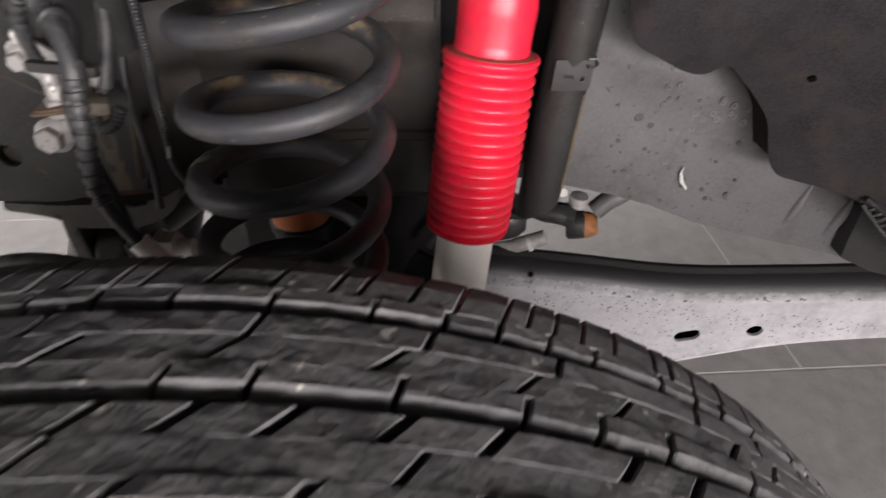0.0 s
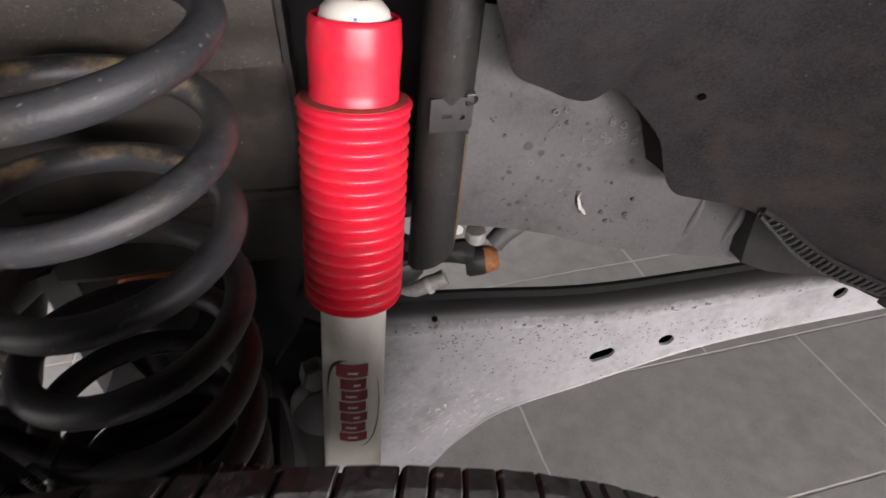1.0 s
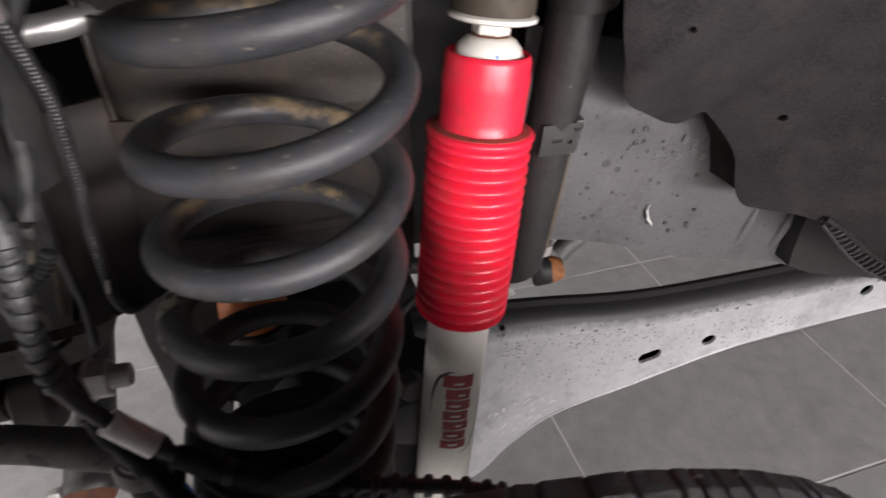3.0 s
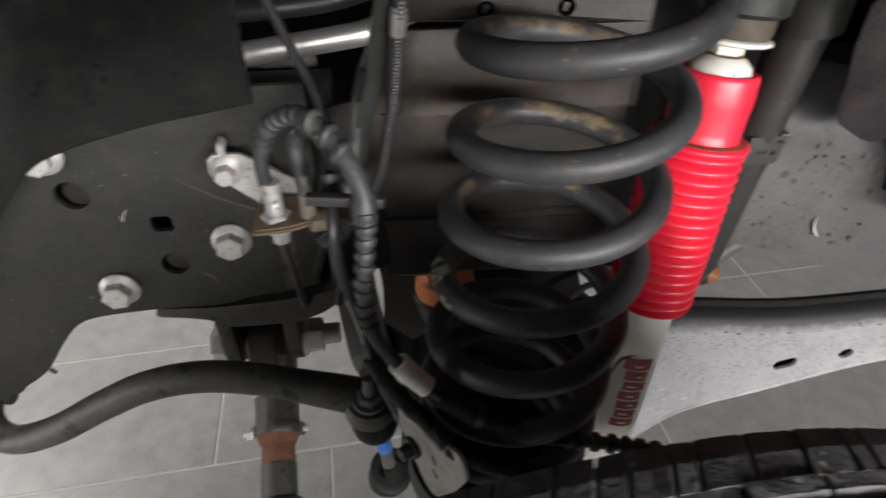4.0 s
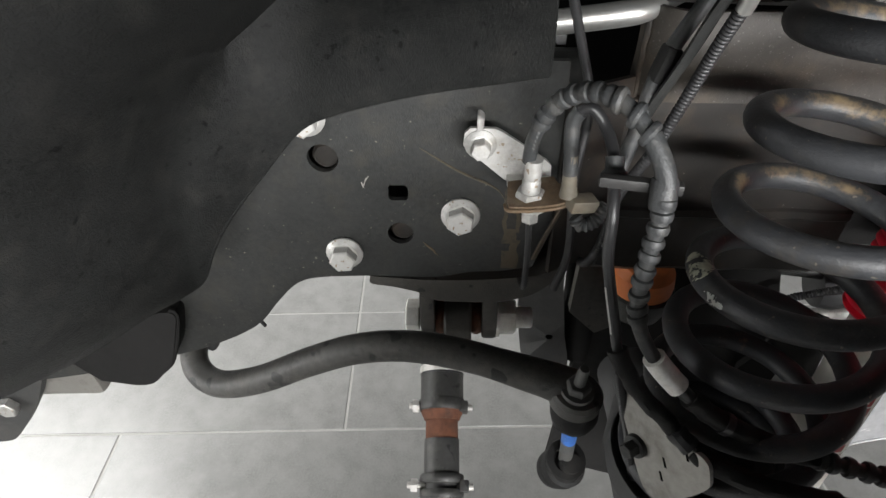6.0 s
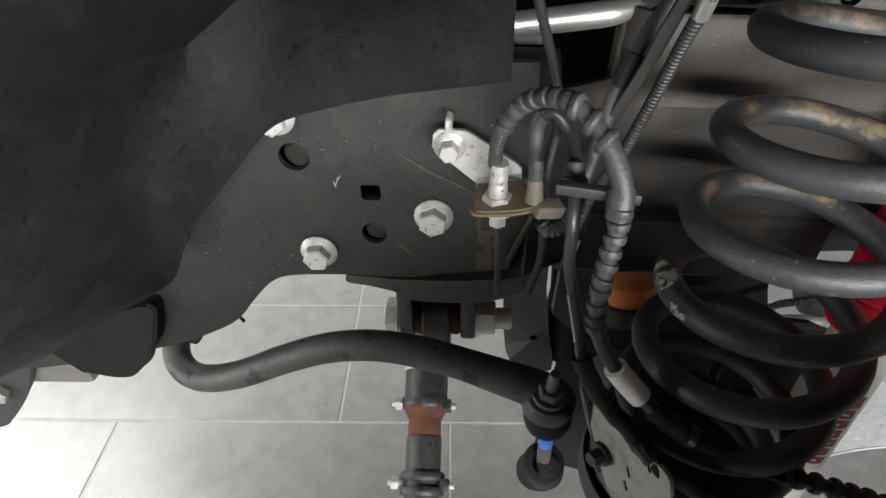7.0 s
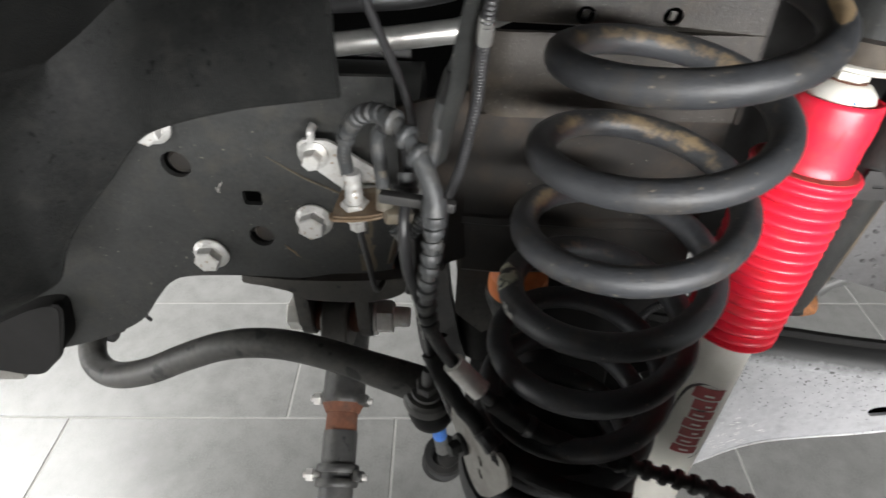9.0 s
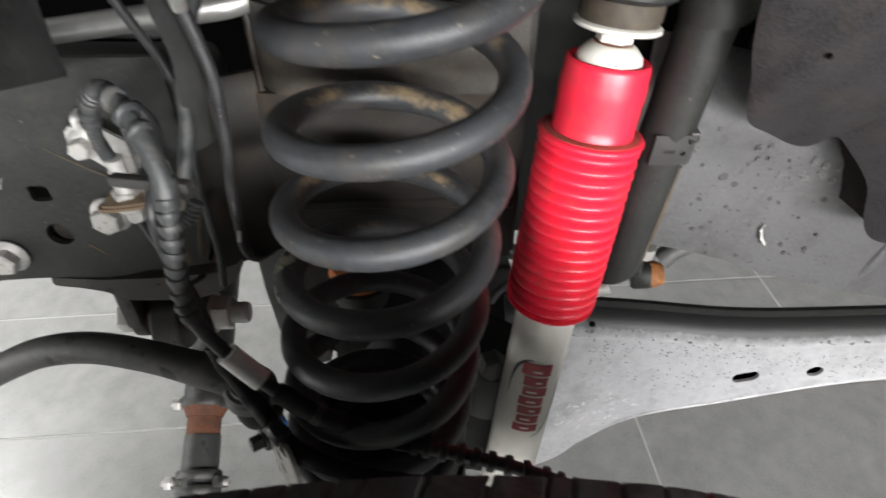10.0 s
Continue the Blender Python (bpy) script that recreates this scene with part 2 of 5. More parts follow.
def sweep(pts, radius, seg=14, flat=1.0):
    """A capped tube along the points; radius is a number or a function of (share of the way, metres along)."""
    bm = bmesh.new()
    total = sum((pts[i + 1] - pts[i]).length for i in range(len(pts) - 1))
    gone, rings, side = 0.0, [], None
    for i, q in enumerate(pts):
        d = (pts[min(i + 1, len(pts) - 1)] - pts[max(i - 1, 0)]).normalized()
        if side is None:
            side = d.orthogonal().normalized()
        side = (side - d * side.dot(d)).normalized()
        up = d.cross(side)
        if i:
            gone += (q - pts[i - 1]).length
        r = radius(gone / total, gone) if callable(radius) else radius
        rings.append([bm.verts.new(q + r * (math.cos(a) * side + flat * math.sin(a) * up)) for a in [2 * math.pi * k / seg for k in range(seg)]])
    for r0, r1 in zip(rings, rings[1:]):
        for k in range(seg):
            bm.faces.new((r0[k], r0[(k + 1) % seg], r1[(k + 1) % seg], r1[k]))
    bm.faces.new(rings[0][::-1])
    bm.faces.new(rings[-1])
    return bm


def line(a, b, n=2):
    a, b = Vector(a), Vector(b)
    return [a.lerp(b, i / (n - 1)) for i in range(n)]


def lathe(profile, at=(0, 0, 0), axis=(0, 0, 1), seg=32):
    """Turns (radius, height) pairs round the axis."""
    z = Vector(axis).normalized()
    x = Vector((1, 0, 0)) if abs(z.x) < 0.8 else Vector((0, 1, 0))
    x = (x - z * x.dot(z)).normalized()
    y = z.cross(x)
    at = Vector(at)
    bm = bmesh.new()
    rings = []
    for r, h in profile:
        if r < 1e-6:
            rings.append([bm.verts.new(at + z * h)])
        else:
            rings.append([bm.verts.new(at + z * h + r * (math.cos(2 * math.pi * k / seg) * x + math.sin(2 * math.pi * k / seg) * y)) for k in range(seg)])
    for a, b in zip(rings, rings[1:]):
        for k in range(seg):
            k2 = (k + 1) % seg
            q = [a[0]] if len(a) == 1 else [a[k], a[k2]]
            q += [b[0]] if len(b) == 1 else [b[k2], b[k]]
            if len(q) > 2:
                bm.faces.new(q)
    return bm


def plate(outer, holes, to3d, depth):
    """A flat sheet cut to an outline with holes, given depth along the second point of to3d(u, v, d)."""
    bm = bmesh.new()
    edges = []
    for loop in [outer] + holes:
        vs = [bm.verts.new(to3d(u, v, 0)) for u, v in loop]
        edges += [bm.edges.new((vs[i], vs[(i + 1) % len(vs)])) for i in range(len(vs))]
    bmesh.ops.triangle_fill(bm, edges=edges, use_beauty=True)
    got = bmesh.ops.extrude_face_region(bm, geom=bm.faces[:])
    shift = Vector(to3d(0, 0, depth)) - Vector(to3d(0, 0, 0))
    bmesh.ops.translate(bm, vec=shift, verts=[v for v in got["geom"] if isinstance(v, bmesh.types.BMVert)])
    return bm


def ring(cx, cy, r, n=20, flat=1.0):
    return [(cx + r * math.cos(2 * math.pi * k / n), cy + flat * r * math.sin(2 * math.pi * k / n)) for k in range(n)]


def round_line(pts, n=5):
    return [(v.x, v.y) for v in spline([(x, y, 0) for x, y in pts], n)]


def grid_sheet(cols, thick=0.003):
    """A sheet lofted through columns of points, with thickness."""
    bm = bmesh.new()
    vs = [[bm.verts.new(p) for p in c] for c in cols]
    for a, b in zip(vs, vs[1:]):
        for i in range(len(a) - 1):
            bm.faces.new((a[i], a[i + 1], b[i + 1], b[i]))
    bm.normal_update()
    bmesh.ops.solidify(bm, geom=bm.faces[:], thickness=thick)
    return bm


def hexagon(r, h, at, axis, twist=0.0, chamfer=0.0012):
    z = Vector(axis).normalized()
    bm = lathe([(0, 0), (r, 0), (r, h - chamfer), (r * 0.88, h), (0, h)], (0, 0, 0), (0, 0, 1), 6)
    bmesh.ops.rotate(bm, cent=(0, 0, 0), matrix=Matrix.Rotation(twist, 3, "Z"), verts=bm.verts)
    bmesh.ops.rotate(bm, cent=(0, 0, 0), matrix=z.to_track_quat("Z", "Y").to_matrix(), verts=bm.verts)
    bmesh.ops.translate(bm, vec=at, verts=bm.verts)
    return bm


def flange_bolt(at, axis, r_flange, r_hex, height, label, mat="zinc", twist=0.3, group=""):
    ob = thing("flange_bolt", label, "bolt", group)
    ob.location = at
    part("flange", lathe([(0, 0), (r_flange, 0), (r_flange, 0.0016), (r_flange * 0.93, 0.0026), (r_hex * 1.04, 0.0048), (0, 0.0048)], (0, 0, 0), axis, 32), mat, ob)
    z = Vector(axis).normalized()
    part("hex_head", hexagon(r_hex, height, z * 0.0046, axis, twist), mat, ob, sharp=25)
    return ob


def rough_up(bm, amount, scale):
    for v in bm.verts:
        v.co += noise.noise_vector(v.co * scale) * amount
    return bm


# ---- the showroom ----
TH = 0.0572
CO, SI = math.cos(TH), math.sin(TH)


def floor_place(u, v, z=0.0):
    return (u * CO - v * SI, u * SI + v * CO, z)


bm = bmesh.new()
bmesh.ops.create_grid(bm, x_segments=1, y_segments=1, size=5.0)
bmesh.ops.translate(bm, vec=(0, 0.5, -0.0012), verts=bm.verts)
floor = whole("floor", bm, "grout", "grey porcelain tile floor with pale grout joints", "floor", kind="structure", smooth=False)


def room_wall(name, sx, sy, sz, at, label):
    return whole(name, box(sx, sy, sz, at), "wall", label, "wall", kind="structure", smooth=False)


room_wall("wall_north", 10, 0.15, 3.2, (0, 5.4, 1.6), "plain white showroom wall")
room_wall("wall_south", 10, 0.15, 3.2, (0, -4.4, 1.6), "plain white showroom wall")
room_wall("wall_east", 0.15, 9.6, 3.2, (4.9, 0.5, 1.6), "plain white showroom wall")
room_wall("wall_west", 0.15, 9.6, 3.2, (-4.9, 0.5, 1.6), "plain white showroom wall")
whole("ceiling", box(10, 10, 0.12, (0, 0.5, 3.26)), "wall", "plain white showroom ceiling", "ceiling", kind="structure", smooth=False)

# ---- vehicle frame ----
frame_rail = thing("vehicle_frame_rail", "black painted steel frame rail with dust and drilled holes", "frame rail")
FY = 0.458


def on_rail(u, v, d):
    return (u, FY + d, v)


bottom = round_line([(-0.72, 0.445), (-0.60, 0.469), (-0.509, 0.497), (-0.460, 0.515), (-0.413, 0.542), (-0.388, 0.572), (-0.369, 0.593), (-0.348, 0.601), (-0.300, 0.604), (-0.253, 0.604), (-0.225, 0.610), (-0.200, 0.612), (-0.176, 0.617)], 4)
outer = bottom + [(-0.165, 0.65), (-0.165, 0.784), (-0.30, 0.784), (-0.72, 0.80)]
sq = [(-0.2845, 0.678), (-0.2732, 0.678), (-0.2715, 0.680), (-0.2715, 0.689), (-0.2732, 0.691), (-0.2845, 0.691), (-0.2862, 0.689), (-0.2862, 0.680)]
holes = [sq, ring(-0.331, 0.7125, 0.0112), ring(-0.279, 0.6475, 0.0100)]
part("outer_plate", plate(outer, holes, on_rail, 0.005), "frame", frame_rail, sharp=30)
part("inner_plate", box(0.56, 0.004, 0.19, (-0.44, FY + 0.062, 0.692), 0.001), "frame", frame_rail)
for hx, hz, hr in ((-0.331, 0.7125, 0.0104), (-0.279, 0.6475, 0.0093)):
    part("sleeve", lathe([(0, 0.0), (hr * 0.8, 0.0), (hr, 0.002), (hr, 0.045), (0, 0.045)], (hx + 0.0016, FY + 0.0055, hz - 0.0012), (0, 1, 0), 24), "frame_dusty", frame_rail, "dusty steel sleeve inside the hole")
part("top_flange", sweep(line((-0.70, FY + 0.036, 0.750), (-0.150, FY + 0.038, 0.744), 3), 0.033, 28), "frame", frame_rail)
part("drain_stub", lathe([(0, 0), (0.0017, 0), (0.0017, 0.006), (0, 0.0066)], (-0.4090, 0.462, 0.5440), (0.5, 0, -1), 12), "cable", frame_rail, "tiny black stub under the rail")
part("bottom_flange", box(0.17, 0.05, 0.004, (-0.262, FY + 0.034, 0.606), 0.001, (0, -3, 0)), "frame", frame_rail)
# the rail steps inwards behind the coil
part("step", grid_sheet([[(x, y, z) for z in (0.612, 0.68, 0.72, 0.764)] for x, y in ((-0.165, FY + 0.002), (-0.145, 0.472), (-0.118, 0.487))], 0.004), "frame_dusty", frame_rail)
SEAM = 0.748
cols = []
for x in [-0.119 + 0.0103 * i for i in range(19)]:
    cols.append([(x, y + 0.0012 * math.sin(x * 90), z) for z, y in ((0.585, 0.505), (0.60, 0.489), (0.630, 0.487), (0.6515, 0.4865), (0.6535, 0.4845), (0.6560, 0.4845), (0.6580, 0.4865), (0.70, 0.4865), (SEAM, 0.4865))])
part("box_section", grid_sheet(cols, 0.005), "frame_dusty", frame_rail, "dusty brown-black box section")
part("box_end", grid_sheet([[(0.0664, y, z) for z in (0.60, 0.66, 0.70, SEAM)] for y in (0.488, 0.51, 0.54, 0.575)], 0.004), "frame_dusty", frame_rail)
# deep panel painted near-black in place of the shade behind the shock
part("recess_panel", grid_sheet([[(x, 0.572 + 0.003 * math.sin(x * 50), z) for z in (0.56, 0.66, 0.76, 0.86, 0.96)] for x in (0.05, 0.10, 0.15, 0.20, 0.26)], 0.004), "arm_dark", frame_rail, "panel deep behind the shock absorber, near-black for its shade")
part("weld_bead", rough_up(sweep(spline([(-0.030, 0.4835, SEAM + 0.001), (0.015, 0.4825, SEAM + 0.0004), (0.064, 0.4835, SEAM + 0.001)], 14), 0.0011, 8), 0.0005, 300), "frame_dusty", frame_rail)
part("rust_streak", rough_up(sweep(spline([(-0.092, 0.4845, 0.742), (-0.096, 0.4845, 0.722), (-0.097, 0.4845, 0.702)], 10), lambda s, d: 0.0004 + 0.0012 * math.sin(math.pi * s), 8, 0.4), 0.0004, 300), "flange_rust", frame_rail, "thin brown rust streak")

# ---- spring tower ----
tower = thing("spring_tower", "dusty tan-grey pressed spring tower with two holes", "spring mount")


def on_tower(u, v, d):
    """The pressed face: a shallow swage above the seam, curling back at its front edge."""
    swage = 0.0045 / (1 + math.exp((v - 0.772) / 0.004))
    curl = 45.0 * max(0.0, -0.092 - u) ** 2
    return (u, 0.474 + d - 0.02 * (v - 0.8) + swage + curl, v)


xs = [-0.1135 + 0.0085 * i for i in range(21)] + [0.066]
zs = [SEAM + 0.001, 0.752, 0.757, 0.762, 0.766, 0.770, 0.774, 0.778, 0.783, 0.79, 0.80, 0.811]
part("face", grid_sheet([[on_tower(x, z, 0.0) for z in zs] for x in xs], 0.004), "tan", tower)
part("upper_face", plate([(xs[0], 0.811), (xs[-1], 0.811), (xs[-1], 0.935), (xs[0], 0.935)], [ring(-0.045, 0.822, 0.0062, 18, 0.92), ring(0.008, 0.822, 0.0062, 18, 0.92)], lambda u, v, d: (on_tower(u, v, 0)[0], on_tower(u, v, 0)[1] + d - 0.0038, v), 0.004), "tan", tower, "tan face with two round holes")
for hx in (-0.045, 0.008):
    part("hole_tab", rough_up(box(0.0040, 0.0016, 0.0060, (hx + 0.0005, 0.4735, 0.8215), 0.0006, (0, 15, 0)), 0.0003, 300), "tan", tower, "bent tab in the hole")
part("return_flange", grid_sheet([[(0.0668, y, z) for z in (SEAM, 0.80, 0.86, 0.935)] for y in (0.475, 0.51, 0.55, 0.575)], 0.004), "frame_dusty", tower)
part("edge_flange", rough_up(sweep(spline([(-0.1140, 0.492, 0.640), (-0.1145, 0.491, 0.70), (-0.1145, 0.487, 0.76), (-0.1140, 0.485, 0.82), (-0.1135, 0.485, 0.92)], 14), 0.0022, 8), 0.0006, 150), "frame_dusty", tower, "dusty vertical edge")
part("rim_arc", rough_up(sweep(spline([(-0.079, 0.4745, 0.786), (-0.074, 0.4725, 0.794), (-0.064, 0.4718, 0.799), (-0.052, 0.4715, 0.801)], 10), lambda s, d: 0.0003 + 0.0009 * math.sin(math.pi * s), 8, 0.5), 0.0003, 300), "rustdust", tower, "thin tan scuff")
part("upper_seat", lathe([(0.0, 0.0), (0.045, 0.0), (0.052, -0.012), (0.074, -0.014), (0.078, -0.008), (0.078, 0.006), (0.0, 0.006)], (-0.003, 0.379, 0.925), (0.1, 0.047, 1), 40), "frame_dusty", tower)

# ---- coil spring ----
KNOT = [(0, 0.514), (1, 0.524), (2, 0.560), (3, 0.603), (4, 0.648), (5, 0.6975), (6, 0.7435), (7, 0.7940), (8, 0.845), (9, 0.892), (9.8, 0.908)]


def coil_z(turn):
    for (a, za), (b, zb) in zip(KNOT, KNOT[1:]):
        if turn <= b:
            return za + (zb - za) * (turn - a) / (b - a)
    return KNOT[-1][1]


def coil_point(turn, rad=0.0582):
    z = sum(coil_z(min(max(turn + k * 0.08, 0), 9.8)) for k in range(-3, 4)) / 7
    a = 2 * math.pi * turn - math.pi / 2
    return Vector((-0.0246 + 0.1001 * (z - 0.7) + rad * math.cos(a), 0.3697 + 0.0472 * (z - 0.7) + rad * math.sin(a), z))


spring = thing("coil_spring", "satin black coil spring with brown dust on its inner side", "coil spring")
coil = part("coil", sweep([coil_point(i / 44) for i in range(int(9.8 * 44) + 1)], 0.0083, 18), "spring", spring)
# road dust settles on the inner and upper side of the rear half of each turn
wear_shade = []
for v in coil.data.vertices:
    turn = min(v.index // 18, int(9.8 * 44)) / 44
    c = coil_point(turn)
    out = Vector((c.x + 0.0246 - 0.1001 * (c.z - 0.7), c.y - 0.3697 - 0.0472 * (c.z - 0.7), 0)).normalized()
    d = v.co - c
    rear = 0.5 - 0.5 * math.cos(2 * math.pi * turn)
    inner = max(0.0, -d.dot(out) / 0.0083 * 0.72 + d.z / 0.0083 * 0.69) ** 3.2 * 1.15
    high = min(1.0, max(0.25, (c.z - 0.60) / 0.12))
    wear_shade.append(min(1.0, inner * (0.22 + 0.85 * rear) * high))
att = coil.data.attributes.new("wear_shade", "FLOAT", "POINT")
att.data.foreach_set("value", wear_shade)


def dust_patch(t0, t1, w0, w1, seed, lift=0.00025, ragged=0.0):
    """A ragged film of dust on the coil's skin, between two turns and two angles round the wire."""
    rnd = random.Random(seed)
    bm = bmesh.new()
    n, k = (40, 24) if ragged else (max(6, int((t1 - t0) * 60)), 6)
    rows = []
    for i in range(n + 1):
        t = t0 + (t1 - t0) * i / n
        c, d = coil_point(t), (coil_point(t + 0.01) - coil_point(t - 0.01)).normalized()
        out = Vector((c.x + 0.0246 - 0.1001 * (c.z - 0.7), c.y - 0.3697 - 0.0472 * (c.z - 0.7), 0)).normalized()
        up = d.cross(out)
        if up.z < 0:
            up = -up
        taper = math.sin(math.pi * min(1, max(0, i / n))) ** 0.5
        mid, half = (w0 + w1) / 2, (w1 - w0) / 2 * max(0.03, taper) * (0.75 + 0.5 * rnd.random())
        rows.append([bm.verts.new(c + (0.0083 + lift) * (math.cos(radians(a)) * out + math.sin(radians(a)) * up)) for a in [mid - half + 2 * half * j / k for j in range(k + 1)]])
    for a, b in zip(rows, rows[1:]):
        for j in range(k):
            if not ragged or noise.noise(a[j].co * 210) + 0.5 * noise.noise(a[j].co * 600) > ragged:
                bm.faces.new((a[j], a[j + 1], b[j + 1], b[j]))
    return bm


# one smear of dust on the front of the top turn
part("dust_film", dust_patch(8.16, 8.30, 60, 130, 3), "rustdust", coil, "tan road dust")
part("paint_flake", dust_patch(4.705, 4.775, -5, 115, 31, 0.0004, 0.02), "paintchip", coil, "flaking pale green-white paint mark")
part("paint_flake", dust_patch(4.79, 4.83, -15, 25, 32, 0.0004, -0.1), "white", coil, "small white paint mark")

whole("lower_spring_seat", lathe([(0, 0.0), (0.03, 0.0), (0.034, 0.02), (0.045, 0.022), (0.05, 0.0), (0.066, -0.002), (0.068, 0.006), (0.070, 0.006), (0.070, -0.012), (0.055, -0.018), (0, -0.018)], (-0.044, 0.361, 0.500), (0.1, 0.047, 1), 40), "under", "black pressed steel lower spring perch", "spring seat")

# ---- bump stop ----
bump = thing("bump_stop", "orange rubber bump stop in a black cup", "bump stop")
part("cup", lathe([(0, 0), (0.024, 0), (0.030, 0.020), (0.031, 0.028), (0.028, 0.030), (0.022, 0.024), (0, 0.024)], (-0.066, 0.514, 0.521), (0, 0, 1), 28), "frame", bump)
part("cushion", lathe([(0, 0), (0.024, 0), (0.0275, 0.003), (0.0285, 0.012), (0.0270, 0.024), (0.020, 0.030), (0, 0.031)], (-0.066, 0.514, 0.546), (0, 0, 1), 28), "orange", bump)

# ---- shock absorber ----
S0, S1 = Vector((0.071, 0.407, 0.400)), Vector((0.1115, 0.4465, 0.7875))
SAX = (S1 - S0).normalized()


def at_shock(z):
    return S0 + (S1 - S0) * ((z - S0.z) / (S1.z - S0.z))


shock = thing("shock_absorber", "cream shock absorber with a ribbed red rubber boot", "shock absorber")
shock_body = part("body", lathe([(0, -0.035), (0.0225, -0.035), (0.0235, -0.03), (0.0235, 0.2), (0, 0.2)], S0, SAX, 40), "cream", shock)
h0, h1 = (at_shock(0.602) - S0).length, (at_shock(0.7355) - S0).length
prof = [(0.0225, h0 + 0.002), (0.0325, h0 - 0.001), (0.0335, h0 + 0.001)]
RIBS = 16
for i in range(RIBS):
    base = h0 + 0.003 + (h1 - h0 - 0.004) * i / RIBS
    step = (h1 - h0 - 0.004) / RIBS
    for f, r in ((0.0, 0.0292), (0.10, 0.0308), (0.25, 0.0328), (0.42, 0.0338), (0.58, 0.0338), (0.75, 0.0328), (0.90, 0.0308)):
        prof.append((r, base + step * f))
prof += [(0.0310, h1 - 0.0015), (0.0340, h1 - 0.0012), (0.0348, h1 + 0.0003), (0.0348, h1 + 0.0016), (0.0338, h1 + 0.0029), (0.0300, h1 + 0.0036), (0.0270, h1 + 0.0042), (0.0267, h1 + 0.0046)]
hc = (at_shock(0.7845) - S0).length
prof += [(0.0265, h1 + 0.012), (0.0266, h1 + 0.024), (0.0270, h1 + 0.029), (0.0271, h1 + 0.035), (0.0265, h1 + 0.040), (0.0264, hc - 0.003), (0.0258, hc - 0.0006), (0.0247, hc + 0.0006), (0.0236, hc + 0.0002), (0.0232, hc - 0.0015), (0.0226, hc - 0.0015), (0.0222, hc - 0.0004), (0.0214, hc - 0.0012), (0.0210, hc - 0.006)]
boot = part("boot", lathe(prof, S0, SAX, 64), "red", shock, "ribbed red rubber boot", sharp=48)
part("dust_ring", lathe([(0.0272, h1 + 0.0047), (0.0300, h1 + 0.0041), (0.0318, h1 + 0.0037), (0.0318, h1 + 0.0033), (0.0300, h1 + 0.0034)], S0, SAX, 48), "boot_dust", boot, "brown dust on the boot's upper ring")
rod_cap = part("rod_cap", lathe([(0, hc - 0.006), (0.0200, hc - 0.006), (0.0205, hc - 0.001), (0.0192, hc + 0.004), (0.0150, hc + 0.0085), (0.0110, hc + 0.0098), (0, hc + 0.0098)], S0, SAX, 36), "cream", shock, "cream domed cap")
part("lock_nut", join(hexagon(0.0112, 0.0080, S0 + SAX * (hc + 0.0108), SAX, 0.35), lathe([(0, 0), (0.0085, 0), (0.0106, 0.0022), (0, 0.0022)], S0 + SAX * (hc + 0.0094), SAX, 24)), "cream", shock, "cream hexagonal nut", sharp=25)
part("washer_rust", lathe([(0, 0), (0.0115, 0), (0.0118, 0.0012), (0, 0.0012)], S0 + SAX * (hc + 0.0097), SAX, 24), "rust", shock, "rusty washer")


def wrap(r, a0, a1, z0, z1, n=8, k=2):
    """A thin curved patch on the shock's body: angles in degrees from the side that faces the wheel, heights by z."""
    z = SAX
    x = Vector((1, 0, 0))
    x = (x - z * x.dot(z)).normalized()
    f = z.cross(x) * -1
    bm = bmesh.new()
    rows = []
    for i in range(n + 1):
        a = radians(a0 + (a1 - a0) * i / n)
        rows.append([bm.verts.new(at_shock(z0 + (z1 - z0) * j / k) + r * (math.sin(a) * x + math.cos(a) * f)) for j in range(k + 1)])
    for a, b in zip(rows, rows[1:]):
        for j in range(k):
            bm.faces.new((a[j], a[j + 1], b[j + 1], b[j]))
    return bm


RB = 0.0235
for a0, a1 in ((-7.5, -6), (24.5, 26)):
    part("embossed_line", wrap(0.0275, a0, a1, 0.7595, 0.7715, 3), "red", boot, "raised red line on the boot's collar")
logo_at = [(0.5405, 0.5535), (0.5290, 0.5395), (0.5180, 0.5280), (0.5070, 0.5170), (0.4965, 0.5060), (0.4860, 0.4955), (0.4755, 0.4850)]
for k, (za, zb) in enumerate(logo_at):
    a0, a1 = (-36, 22) if k == 0 else (-30 + 2 * (k % 3), 22 - 3 * (k % 2))
    block = part("logo_block", wrap(RB + 0.0004, a0, a1, za + 0.0002, zb - 0.0004), "logo_red", shock_body, "dull red printed block")
    part("slit", wrap(RB + 0.0007, (-14, -4, -18)[k % 3], (4, 8, 2)[k % 3], za + 0.0036, za + 0.0056, 4), "cream", block, "cream slit in the print")


def swoosh(pts, width):
    z = SAX
    x = Vector((1, 0, 0))
    x = (x - z * x.dot(z)).normalized()
    f = z.cross(x) * -1
    bm = bmesh.new()
    rows = []
    line_pts = round_line(pts, 8)
    for i, (a, h) in enumerate(line_pts):
        w = width * math.sin(math.pi * (0.04 + 0.92 * i / (len(line_pts) - 1)))
        rows.append([bm.verts.new(at_shock(h + dz) + (RB + 0.0005) * (math.sin(radians(a + da)) * x + math.cos(radians(a + da)) * f)) for da, dz in ((-w, w * 0.0001), (w, -w * 0.0001))])
    for a, b in zip(rows, rows[1:]):
        bm.faces.new((a[0], a[1], b[1], b[0]))
    return bm


